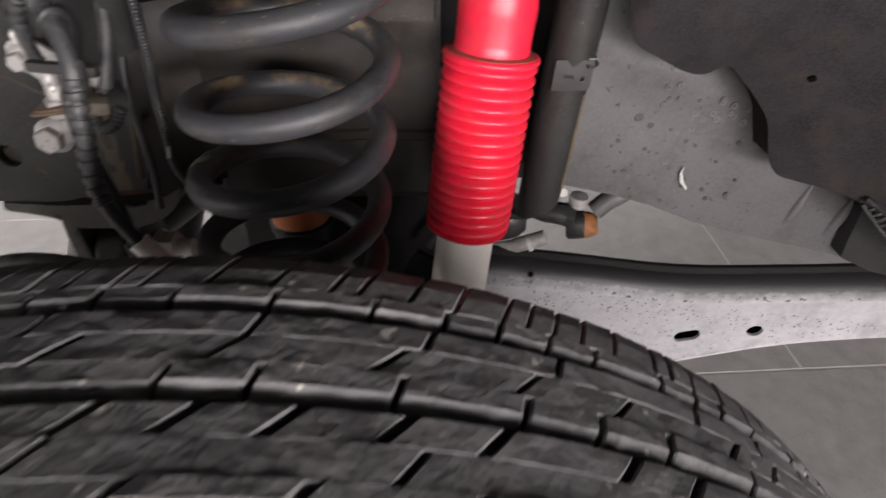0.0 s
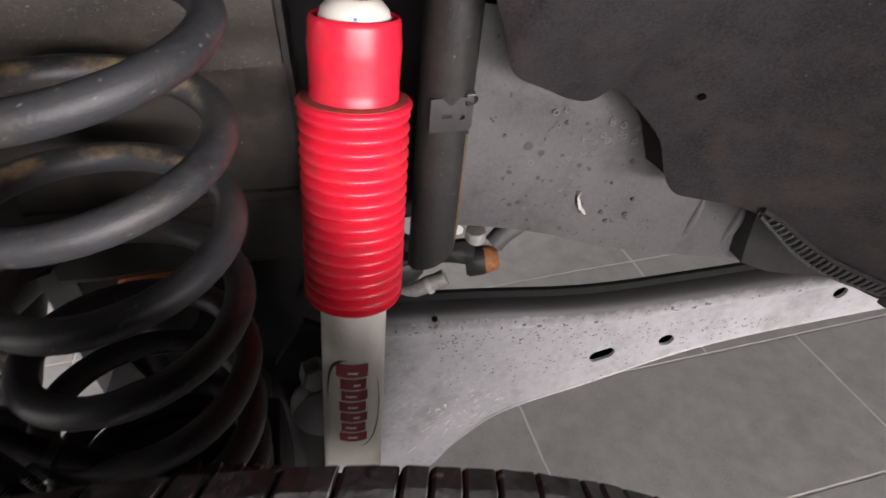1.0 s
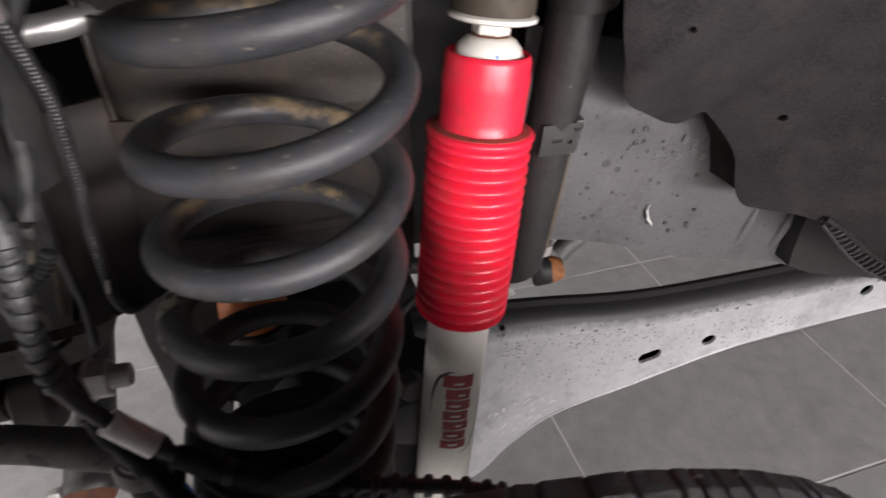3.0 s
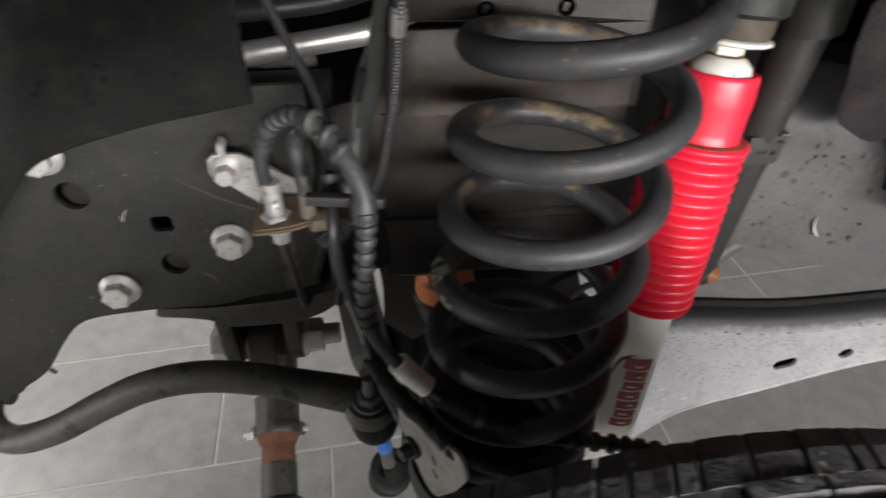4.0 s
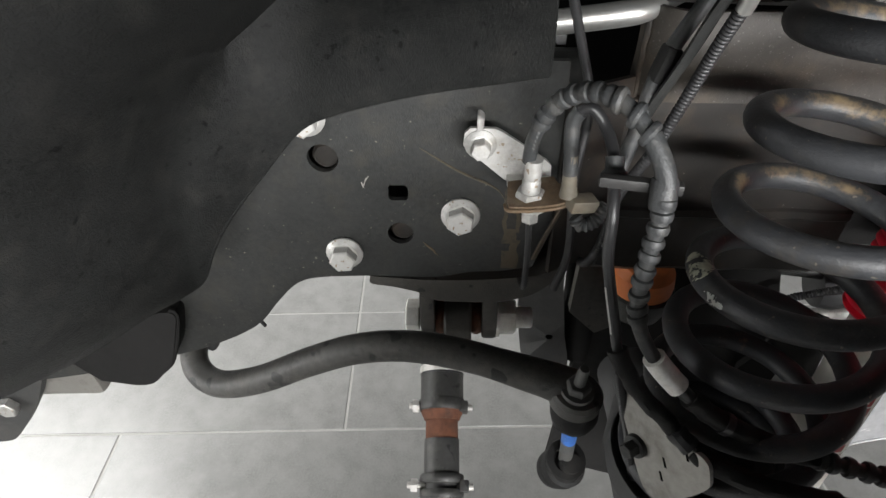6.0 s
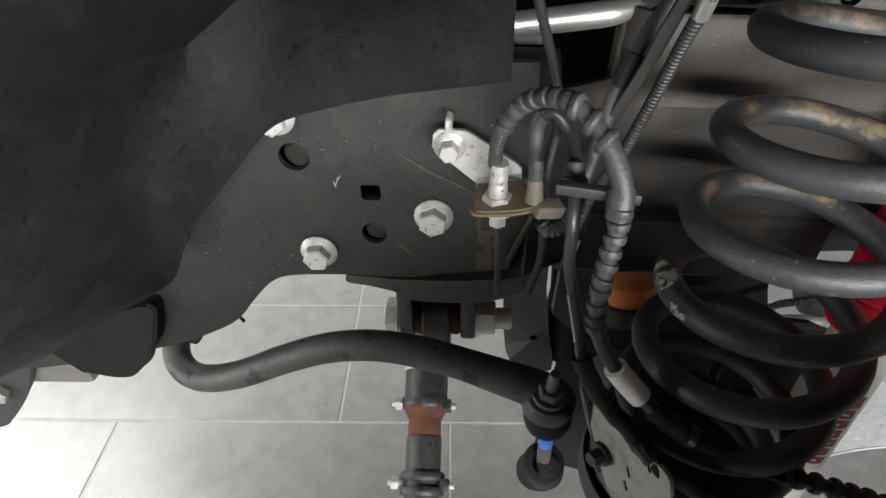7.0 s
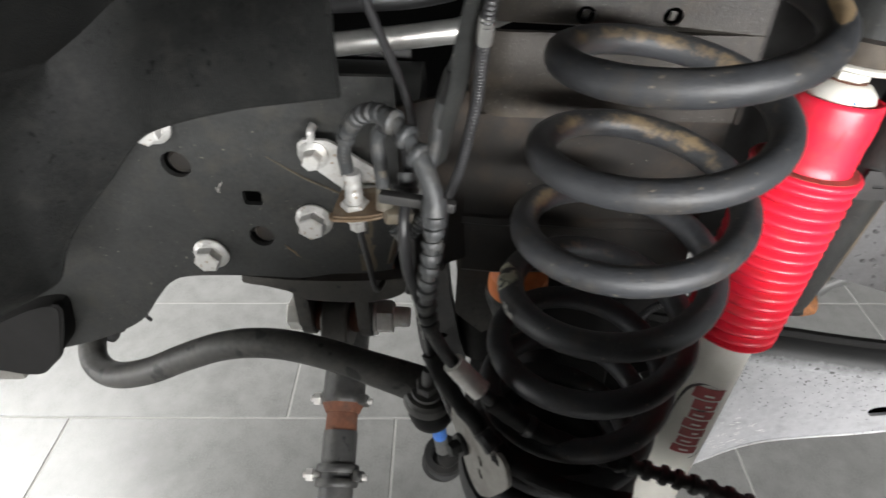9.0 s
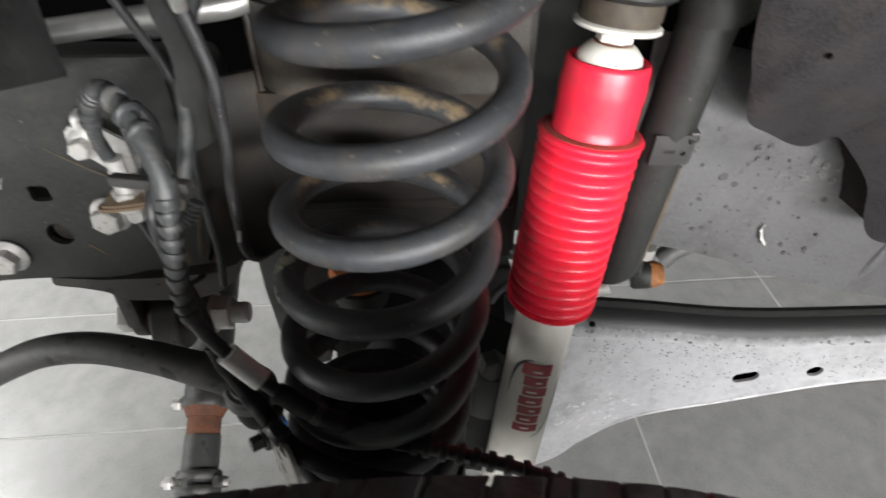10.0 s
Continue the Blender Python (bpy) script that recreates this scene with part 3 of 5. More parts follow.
part("logo_arc", swoosh([(6, 0.5535), (-14, 0.5565), (-30, 0.5545), (-46, 0.546), (-55, 0.530), (-58, 0.508)], 3.2), "logo_dark", shock_body)
part("logo_arc", swoosh([(42, 0.535), (50, 0.515), (48, 0.492), (36, 0.477), (16, 0.470), (-4, 0.471)], 2.2), "logo_dark", shock_body)
part("blue_dot", lathe([(0, 0), (0.0026, 0), (0, 0.0003)], S0 + SAX * (hc + 0.0035) + Vector((-0.001, -0.0197, 0.0)), (0, -0.9, 0.35), 10), "blue", rod_cap)
part("lower_eye", lathe([(0.009, -0.02), (0.02, -0.02), (0.021, -0.016), (0.021, 0.016), (0.02, 0.02), (0.009, 0.02)], S0 + SAX * -0.05, (0, 1, 0), 28), "steel", shock)

# shock's top mount
mount = thing("shock_mount", "dark grey shock tower bracket with a rubber bush", "shock mount")
part("washer", lathe([(0, 0), (0.0245, 0), (0.0262, 0.001), (0.0262, 0.003), (0.024, 0.0042), (0, 0.0042)], S0 + SAX * (hc + 0.0186), SAX, 40), "cream", mount, "pale cream steel washer")
part("rubber_bush", lathe([(0, 0), (0.0235, 0), (0.0245, 0.004), (0.0242, 0.014), (0.022, 0.017), (0, 0.017)], S0 + SAX * (hc + 0.0227), SAX, 40), "bush_rubber", mount, "dusty brown rubber bush")
part("cup", lathe([(0, 0), (0.026, 0), (0.030, 0.003), (0.031, 0.02), (0.030, 0.09), (0, 0.09)], S0 + SAX * (hc + 0.0360), SAX, 36), "frame", mount)
part("arm", sweep(spline([(0.125, 0.452, 0.862), (0.150, 0.455, 0.855), (0.172, 0.46, 0.835), (0.1765, 0.462, 0.805)], 8), 0.022, 18), "frame", mount)

# ---- strut tube with its clip ----
strut = thing("channel_strut", "dark grey half-round channel strut with a riveted clip", "strut")
C0, C1 = Vector((0.156, 0.474, 0.590)), Vector((0.1765, 0.462, 0.835))
cols = []
for k in range(15):
    a = radians(-205 + 230 * k / 14)
    cols.append([tuple(C0.lerp(C1, t) + Vector((0.0165 * math.cos(a), 0.0165 * math.sin(a), 0.008 * math.cos(a) * (1 - t)))) for t in (0, 0.2, 0.4, 0.6, 0.8, 1)])
part("channel", grid_sheet(cols, 0.002), "frame", strut)
part("rust_edge", sweep(spline([(0.172, 0.466, 0.602), (0.1755, 0.462, 0.64), (0.179, 0.458, 0.70)], 8), 0.0016, 10), "flange_rust", strut, "rust-brown flange edge")
clip = thing("clip_bracket", "grey sheet steel clip bracket with a slot", "clip")
cc = C0.lerp(C1, 0.522)
bm = plate([(-0.0135, -0.0115), (0.0125, -0.0115), (0.0145, -0.009), (0.0145, 0.011), (0.0125, 0.0115), (-0.0135, 0.0115)], [[(-0.006, -0.0015), (0.001, -0.0015), (0.001, 0.001), (-0.006, 0.001)], ring(0.0075, -0.002, 0.0018, 10)], lambda u, v, d: (cc.x + u + v * 0.08, cc.y - 0.0195 + d + abs(u) * 0.1, cc.z + v), 0.0015)
part("face", bm, "clip_steel", clip)
part("curl", sweep(spline([(cc.x + 0.009, cc.y - 0.018, cc.z + 0.0085), (cc.x + 0.015, cc.y - 0.014, cc.z + 0.0085), (cc.x + 0.0175, cc.y - 0.007, cc.z + 0.0085), (cc.x + 0.0150, cc.y, cc.z + 0.0085)], 6), 0.0042, 10, 0.25), "clip_steel", clip)
part("lip", box(0.006, 0.012, 0.0015, (cc.x + 0.0135, cc.y - 0.013, cc.z + 0.0125), 0.0004), "steel", clip)

# ---- control arm ----
ctrl = thing("control_arm", "silver painted steel control arm with oval holes and water spots", "control arm")
low = round_line([(0.075, 0.18), (0.102, 0.198), (0.130, 0.205), (0.158, 0.217), (0.187, 0.247), (0.215, 0.271), (0.248, 0.290), (0.283, 0.299), (0.352, 0.316), (0.421, 0.336), (0.492, 0.348), (0.566, 0.356), (0.70, 0.364), (0.95, 0.372)], 4)
top = round_line([(0.95, 0.436), (0.66, 0.443), (0.555, 0.443), (0.471, 0.441), (0.338, 0.442), (0.214, 0.460), (0.136, 0.478), (0.075, 0.487)], 4)
oval = [(0.365 + 0.0135 * (1 if math.cos(a) > 0 else -1) * 0.5 + 0.0084 * math.cos(a), 0.361 + 0.0084 * math.sin(a) + 0.0018 * (1 if math.cos(a) > 0 else -1)) for a in [2 * math.pi * (k + 0.5) / 20 for k in range(20)]]
bm = plate(low + [(x, z - 0.024) for x, z in top], [oval, ring(0.444, 0.369, 0.0098, 16, 0.85), ring(0.660, 0.404, 0.0095, 16, 0.9)], lambda u, v, d: (u, 0.536 + d - 0.016 * math.exp(-((u - 0.1) / 0.08) ** 2), v), 0.004)
arm_face = part("outer_face", bm, "arm", ctrl, "silver face with grey water spots", sharp=30)
rnd = random.Random(12)
bm = bmesh.new()
for k in range(90):
    x0, z0 = rnd.gauss(0.190, 0.030), rnd.gauss(0.303, 0.026)
    if not (0.115 < x0 < 0.30) or z0 < 0.262 + 0.5 * (x0 - 0.19):
        continue
    run, wide, up = rnd.uniform(0.002, 0.011), rnd.uniform(0.0002, 0.0007), rnd.uniform(0.25, 0.75)
    spots_at = []
    for dx, dz in ((0, 0), (run * 0.5, run * up * 0.5 - wide), (run, run * up), (run * 0.5, run * up * 0.5 + wide)):
        spots_at.append(bm.verts.new((x0 + dx, 0.5357 - 0.016 * math.exp(-((x0 + dx - 0.1) / 0.08) ** 2), z0 + dz)))
    bm.faces.new(spots_at)
tagged(part("scratches", bm, "pale_zinc", arm_face), "fine pale scratches", kind="stuff")
bm = bmesh.new()
for k in range(300):
    f = rnd.random() ** 1.2
    x0 = 0.17 + 0.42 * f
    z0 = 0.440 - 0.06 * f - abs(rnd.gauss(0, 0.042)) * (1 - 0.6 * f)
    if z0 < 0.275 + 0.24 * (x0 - 0.19) or (x0 - 0.365) ** 2 + (z0 - 0.361) ** 2 < 0.0004 or (x0 - 0.444) ** 2 + (z0 - 0.369) ** 2 < 0.0003:
        continue
    r, y0 = rnd.uniform(0.0006, 0.0015), 0.5357 - 0.016 * math.exp(-((x0 - 0.1) / 0.08) ** 2)
    bm.faces.new([bm.verts.new((x0 + r * math.cos(a) * rnd.uniform(0.7, 1.2), y0, z0 + 0.8 * r * math.sin(a) * rnd.uniform(0.7, 1.2))) for a in [radians(52 * q) for q in range(7)]])
tagged(part("dirt", bm, "steel", arm_face), "small dark grey dirt speckles", kind="stuff")
# inner walls painted near-black so the holes show the arm's shaded inside
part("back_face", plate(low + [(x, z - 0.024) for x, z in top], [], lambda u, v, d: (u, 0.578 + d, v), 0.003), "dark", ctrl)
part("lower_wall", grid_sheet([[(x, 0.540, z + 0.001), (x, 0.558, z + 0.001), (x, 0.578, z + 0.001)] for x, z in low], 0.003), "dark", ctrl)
part("lower_lip", sweep(spline([(0.10, 0.522, 0.198), (0.158, 0.529, 0.217), (0.187, 0.532, 0.247), (0.248, 0.535, 0.290), (0.352, 0.536, 0.316), (0.492, 0.537, 0.348), (0.66, 0.537, 0.362), (0.95, 0.537, 0.372)], 8), 0.0016, 10), "arm", ctrl)
cols, rim = [], []
for x, z in [(v.x, v.y) for v in spline([(0.075, 0.487, 0), (0.136, 0.478, 0), (0.214, 0.460, 0), (0.338, 0.442, 0), (0.471, 0.441, 0), (0.555, 0.443, 0), (0.66, 0.443, 0), (0.95, 0.436, 0)], 4)]:
    y0 = 0.536 - 0.016 * math.exp(-((x - 0.1) / 0.08) ** 2)
    rim.append([(x, y0 + 0.020 * (1 - math.cos(a)), z - 0.024 + 0.024 * math.sin(a)) for a in [radians(15 * k) for k in range(7)]])
    cols.append([(x, y0 + 0.020, z - 0.001), (x, y0 + 0.0205, z + 0.004), (x, y0 + 0.022, z + 0.0062), (x, y0 + 0.026, z + 0.0062)])
# shade along the arm's top is painted on, darker towards the upper edge
edge_part = part("rolled_edge", grid_sheet(rim, 0.003), "arm_shaded", ctrl, "silver rolled edge with shade painted along its top")
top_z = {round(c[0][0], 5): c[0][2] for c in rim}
# share of painted shade by height below the top
grime_shade = []
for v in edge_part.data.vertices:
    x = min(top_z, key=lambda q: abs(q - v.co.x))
    grime_shade.append(min(1.0, max(0.0, 0.22 + (v.co.z - top_z[x]) / 0.026)))
edge_part.data.attributes.new("wear_shade", "FLOAT", "POINT").data.foreach_set("value", grime_shade)
part("top_flange", grid_sheet(cols, 0.003), "arm_dark", ctrl, "dark folded top flange")

# axle and brackets behind the shock
axle = thing("front_axle", "dark axle tube with a bolted arm bracket", "axle")
part("tube", sweep(line((-0.035, 0.27, 0.395), (-0.06, 1.5, 0.40), 12), 0.038, 24), "under", axle)
# near-black bracket walls; the wide one also hides the floor behind the spring
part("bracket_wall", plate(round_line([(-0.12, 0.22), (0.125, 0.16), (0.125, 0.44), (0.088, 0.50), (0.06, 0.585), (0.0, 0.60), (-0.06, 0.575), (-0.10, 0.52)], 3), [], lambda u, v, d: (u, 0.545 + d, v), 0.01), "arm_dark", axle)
part("perch", rough_up(box(0.12, 0.11, 0.075, (-0.035, 0.39, 0.452), 0.012), 0.003, 40), "under", axle)
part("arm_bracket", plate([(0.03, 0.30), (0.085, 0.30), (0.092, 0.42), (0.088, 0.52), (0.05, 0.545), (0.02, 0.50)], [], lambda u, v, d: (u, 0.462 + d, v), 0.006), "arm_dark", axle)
part("bracket_lobe", lathe([(0, 0), (0.03, 0), (0.033, 0.006), (0.033, 0.02), (0, 0.02)], (0.058, 0.445, 0.448), (0, 1, 0), 28), "rubber", axle)
part("bracket_nut", hexagon(0.0125, 0.016, (0.052, 0.446, 0.508), (0.2, -1, 0.1), 0.2), "steel", axle, "grey hexagonal nut")

# ---- splash shield and felt liner behind the wheel ----
cols = []
for x, zb, y in [(0.165, 0.587, 0.522), (0.20, 0.582, 0.518), (0.233, 0.576, 0.515), (0.270, 0.565, 0.514), (0.316, 0.545, 0.515), (0.376, 0.526, 0.517), (0.43, 0.512, 0.519), (0.475, 0.500, 0.520), (0.492, 0.492, 0.520), (0.51, 0.490, 0.524)]:
    zt = 0.775 - 0.2 * (x - 0.165) if x < 0.3 else 0.748 + (x - 0.3) * 0.5
    cols.append([(x, y + 0.010 * (z - zb) - 0.010 * math.exp(-((z - zb - 0.14) / 0.03) ** 2) * (1 if x > 0.2 else 0), z) for z in [zb + (zt - zb) * k / 12 for k in range(13)]])
shield = thing("splash_shield", "grey splash shield with dried water spots", "splash shield")
shield_panel = part("panel", grid_sheet(cols, 0.003), "shield", shield)


def shield_face(x, z):
    zb = 0.587 - 0.285 * (x - 0.165)
    return 0.5165 + 0.010 * (z - zb) - 0.010 * math.exp(-((z - zb - 0.14) / 0.03) ** 2)


rnd = random.Random(5)
for k in range(44):
    x, z, r = rnd.gauss(0.285, 0.032), rnd.gauss(0.665, 0.022), 0.0016 + 0.0016 * rnd.random()
    if x < 0.36 and z < 0.715:
        part("water_mark", lathe([(r * 0.62, 0), (r, 0.0002), (r * 1.02, -0.001), (r * 0.6, -0.001)], (x, shield_face(x, z) - 0.0053, z), (0, -1, 0.1), 12), "shield_mark", shield_panel, "pale dried water mark")
for k in range(26):
    x, z, r = rnd.gauss(0.300, 0.040), rnd.gauss(0.598, 0.020), 0.0012 + 0.0016 * rnd.random()
    if z > 0.59 - 0.285 * (x - 0.165) and 0.19 < x < 0.40:
        part("dirt_spot", lathe([(0, 0.0002), (r * 0.8, 0.0002), (r, -0.001), (0, -0.001)], (x, shield_face(x, z) - 0.0053, z), (0, -1, 0.1), 10), "shield_spot", shield_panel, "dark dirt spot")
for x, y, z, r in ((0.244, 0.5118, 0.656, 0.0042), (0.2555, 0.5117, 0.648, 0.0034), (0.237, 0.5127, 0.6475, 0.0016), (0.230, 0.5128, 0.633, 0.0030), (0.330, 0.5128, 0.571, 0.0028)):
    part("dirt_spot", rough_up(lathe([(0, 0.0002), (r * 0.8, 0.0002), (r, -0.001), (0, -0.001)], (x, y, z), (0, -1, 0.05), 14), 0.0006, 300), "shield_spot", shield_panel, "large dark drip spot")
for x0, zb in ((0.405, 0.519), (0.452, 0.507)):
    part("pressed_rib", sweep(spline([(x0, 0.5215, zb + 0.004), (x0 + 0.012, 0.5175, zb + 0.035), (x0 + 0.020, 0.5165, zb + 0.07)], 6), lambda s, d: 0.0008 + 0.0050 * math.sin(math.pi * s), 14), "shield", shield)

edge = [(0.178, 0.408, 0.834), (0.186, 0.418, 0.802), (0.196, 0.424, 0.776), (0.200, 0.426, 0.757), (0.206, 0.430, 0.747), (0.226, 0.440, 0.735), (0.249, 0.447, 0.7225), (0.265, 0.451, 0.719), (0.284, 0.456, 0.7235), (0.303, 0.457, 0.708), (0.331, 0.461, 0.677), (0.343, 0.463, 0.648), (0.349, 0.462, 0.634), (0.357, 0.46, 0.6265), (0.372, 0.455, 0.624), (0.414, 0.44, 0.616), (0.451, 0.435, 0.584), (0.500, 0.43, 0.548), (0.563, 0.42, 0.513), (0.62, 0.405, 0.488), (0.72, 0.38, 0.46)]
pts = spline(edge, 4)
cols = []
for i, p in enumerate(pts):
    s = i / (len(pts) - 1)
    tx, ty = 0.19 + 0.62 * s, 0.395 - 0.17 * s
    col = []
    for k in range(15):
        t = k / 14
        roll = 0.007 * math.exp(-k * 1.6)
        x, y, z = p.x + (tx - p.x) * t, p.y + (ty - p.y) * t, p.z + (1.04 - p.z) * t
        y += roll - 0.012 * math.sin(math.pi * t) + 0.004 * noise.noise((x * 16, z * 16, 3.0))
        # the liner wraps round the tyre towards the rear
        far = max(0.0, x - 0.37)
        y -= 1.35 * far * far / (far + 0.10) * min(1.0, 2.4 * t)
        col.append((x, y, z))
    cols.append(col)
felt = thing("wheel_arch_liner", "dark grey felt wheel arch liner with a stepped edge", "wheel arch liner")
felt_panel = part("panel", grid_sheet(cols, 0.004), "felt", felt, sharp=60)
# clip holes are black discs on the felt; their shade is painted
for hx, hy, hz, hr in ((0.3355, 0.4385, 0.7205, 0.0026), (0.2165, 0.4030, 0.803, 0.0016)):
    part("clip_hole_disc", rough_up(lathe([(0, 0.0), (hr, 0.0), (hr, 0.0016), (0, 0.0016)], (hx, hy, hz), (-0.25, -0.9, -0.3), 14), 0.0005, 400), "dark", felt_panel, "black disc standing in for an empty clip hole")
fold_edge = spline(edge[8:13], 6)
back = []
for i, p in enumerate(fold_edge):
    s = i / (len(fold_edge) - 1)
    w = 0.004 + 0.047 * max(0.0, min(1.0, (s - 0.12) / 0.4)) ** 0.8
    back.append([(p.x + 0.001, p.y + 0.003 + w * k / 4, p.z + 0.002 - 0.004 * (k / 4) ** 2 * s) for k in range(5)])
part("folded_edge", grid_sheet(back, 0.003), "felt", felt, "felt edge folded back towards the shield")

trim_low = spline([(0.415, 0.437, 0.614), (0.428, 0.434, 0.601), (0.443, 0.430, 0.586), (0.461, 0.427, 0.571), (0.479, 0.422, 0.559), (0.495, 0.418, 0.551), (0.516, 0.412, 0.543), (0.541, 0.405, 0.534), (0.568, 0.400, 0.523), (0.62, 0.39, 0.503), (0.70, 0.375, 0.48)], 16)
trim_high = spline([(0.414, 0.435, 0.621), (0.432, 0.431, 0.610), (0.447, 0.427, 0.598), (0.464, 0.423, 0.585), (0.481, 0.418, 0.574), (0.497, 0.413, 0.566), (0.517, 0.407, 0.557), (0.542, 0.400, 0.546), (0.568, 0.395, 0.535), (0.62, 0.385, 0.515), (0.70, 0.37, 0.49)], 16)
trim = thing("liner_edge_trim", "dark ribbed edge trim under the felt liner's rim", "edge trim")
part("backing", grid_sheet([[tuple(a + Vector((0, 0.004, 0))), tuple(a.lerp(b, 0.5) + Vector((0, 0.005, 0))), tuple(b + Vector((0, 0.003, 0)))] for a, b in zip(trim_low, trim_high)], 0.002), "cable", trim)
part("rim", sweep(trim_low, 0.0017, 10), "rubber", trim)
part("rim", sweep(trim_high, 0.0024, 10), "felt", trim)
gone = 0.0
for i in range(1, len(trim_low) - 8):
    gone += (trim_low[i] - trim_low[i - 1]).length
    if gone >= 0.0060:
        gone = 0.0
        f = i / len(trim_low)
        part("rib", sweep(spline([trim_low[i], trim_low[i].lerp(trim_high[i + 3], 0.5) + Vector((0, -0.0012, 0)), trim_high[i + 3]], 3), 0.0013 + 0.0012 * f, 8), "rubber", trim)
clip2 = thing("liner_clip", "black plastic clip on the liner's edge trim", "clip")
part("body", box(0.009, 0.010, 0.010, (0.541, 0.402, 0.531), 0.0025, (0, 20, 10)), "cable", clip2)
part("tab", box(0.003, 0.004, 0.012, (0.541, 0.398, 0.541), 0.001, (0, 20, 0)), "cable", clip2)

# chalk mark on the shield
bm = sweep(spline([(0.2935, 0.5085, 0.607), (0.2925, 0.5085, 0.601), (0.2955, 0.5085, 0.592), (0.3015, 0.5085, 0.584)], 6), lambda s, d: 0.0009 + 0.0016 * math.sin(math.pi * s), 8, 0.4)
whole("chalk_mark", rough_up(bm, 0.0008, 500), "white", "short curved white chalk mark on the splash shield", "chalk mark")

# black sheet added to fill the dark gap between shield, trim and arm
whole("dark_gap_sheet", rough_up(plate(round_line([(0.469, 0.512), (0.468, 0.545), (0.472, 0.58), (0.50, 0.62), (0.62, 0.60), (0.64, 0.47), (0.579, 0.474), (0.506, 0.493)], 3), [], lambda u, v, d: (u, 0.498 + d, v), 0.06), 0.002, 30), "frame", "black sheet filling the dark gap above the control arm", "bracket")

# ---- rusty linkage beyond the shield ----
# drain hole drawn as a black disc, its shade painted on the face
part("drain_hole_disc", lathe([(0, 0), (0.0032, 0), (0.0032, 0.0006), (0, 0.0006)], (0.168, 0.5285, 0.4635), (0, -1, 0.5), 12), "dark", arm_face)
link = thing("steering_joint", "dark steering joint with a rusty forged end", "steering joint")
part("shaft", sweep(line((0.075, 0.553, 0.545), (0.19, 0.551, 0.530), 4), 0.008, 18), "frame", link)
part("yoke", rough_up(sweep(spline([(0.168, 0.552, 0.533), (0.182, 0.550, 0.530), (0.198, 0.549, 0.529), (0.208, 0.548, 0.527)], 4), lambda s, d: 0.0095 + 0.004 * s, 12), 0.0012, 90), "frame", link)
part("socket", rough_up(lathe([(0, 0), (0.0125, 0), (0.0150, 0.003), (0.0150, 0.016), (0.0142, 0.019), (0, 0.019)], (0.203, 0.549, 0.515), (1, -0.15, 0.12), 14), 0.0012, 110), "frame", link)
part("forged_end", rough_up(lathe([(0, 0), (0.0140, 0), (0.0136, 0.006), (0.0115, 0.012), (0.0080, 0.0145), (0, 0.0145)], (0.2205, 0.546, 0.517), (1, -0.15, 0.12), 12), 0.0016, 120), "rust_orange", link, "orange rusty forged end")
part("stub", lathe([(0, 0), (0.0095, 0), (0.0098, 0.002), (0.0098, 0.012), (0, 0.014)], (0.2125, 0.551, 0.538), (0.05, 0, 1), 18), "zinc_dirty", link, "dull steel stub with rust stains")
part("arm_rod", sweep(spline([(0.232, 0.553, 0.530), (0.243, 0.554, 0.541), (0.258, 0.556, 0.549), (0.290, 0.575, 0.556), (0.34, 0.62, 0.55)], 6), lambda s, d: 0.0105 - 0.003 * s, 14), "steel", link)
part("bolt_head", hexagon(0.0052, 0.006, (0.1945, 0.548, 0.556), (0, -1, 0.5), 0.2), "white", link, "pale bolt head", sharp=25)
conn = thing("hose_connector", "grey hose end with a white clip ring", "connector")
part("hose_end", sweep(spline([(0.075, 0.556, 0.47), (0.11, 0.555, 0.478), (0.139, 0.551, 0.484), (0.160, 0.549, 0.490), (0.183, 0.548, 0.5)], 5), lambda s, d: 0.0066 if s < 0.7 else 0.0082, 16), "zinc_dirty", conn)
part("clip_ring", lathe([(0.007, 0), (0.0094, 0), (0.0098, 0.002), (0.0094, 0.005), (0.007, 0.005)], (0.164, 0.549, 0.4905), (0.93, 0, 0.36), 20), "white", conn, "white ring")
part("dust_boot", lathe([(0, 0), (0.024, 0), (0.027, 0.015), (0.024, 0.032), (0.016, 0.042), (0, 0.044)], (0.118, 0.556, 0.522), (1, -0.05, 0.05), 22), "cable", conn)

# ---- front liner ----


def FOLD(z):
    """Where the moulded crease runs at that height."""
    knots = [(0.60, -0.412), (0.672, -0.413), (0.757, -0.396), (0.79, -0.382), (0.819, -0.355), (0.845, -0.323), (1.05, -0.10)]
    for (z0, x0), (z1, x1) in zip(knots, knots[1:]):
        if z <= z1:
            return x0 + (x1 - x0) * max(0.0, (z - z0) / (z1 - z0))
    return knots[-1][1]


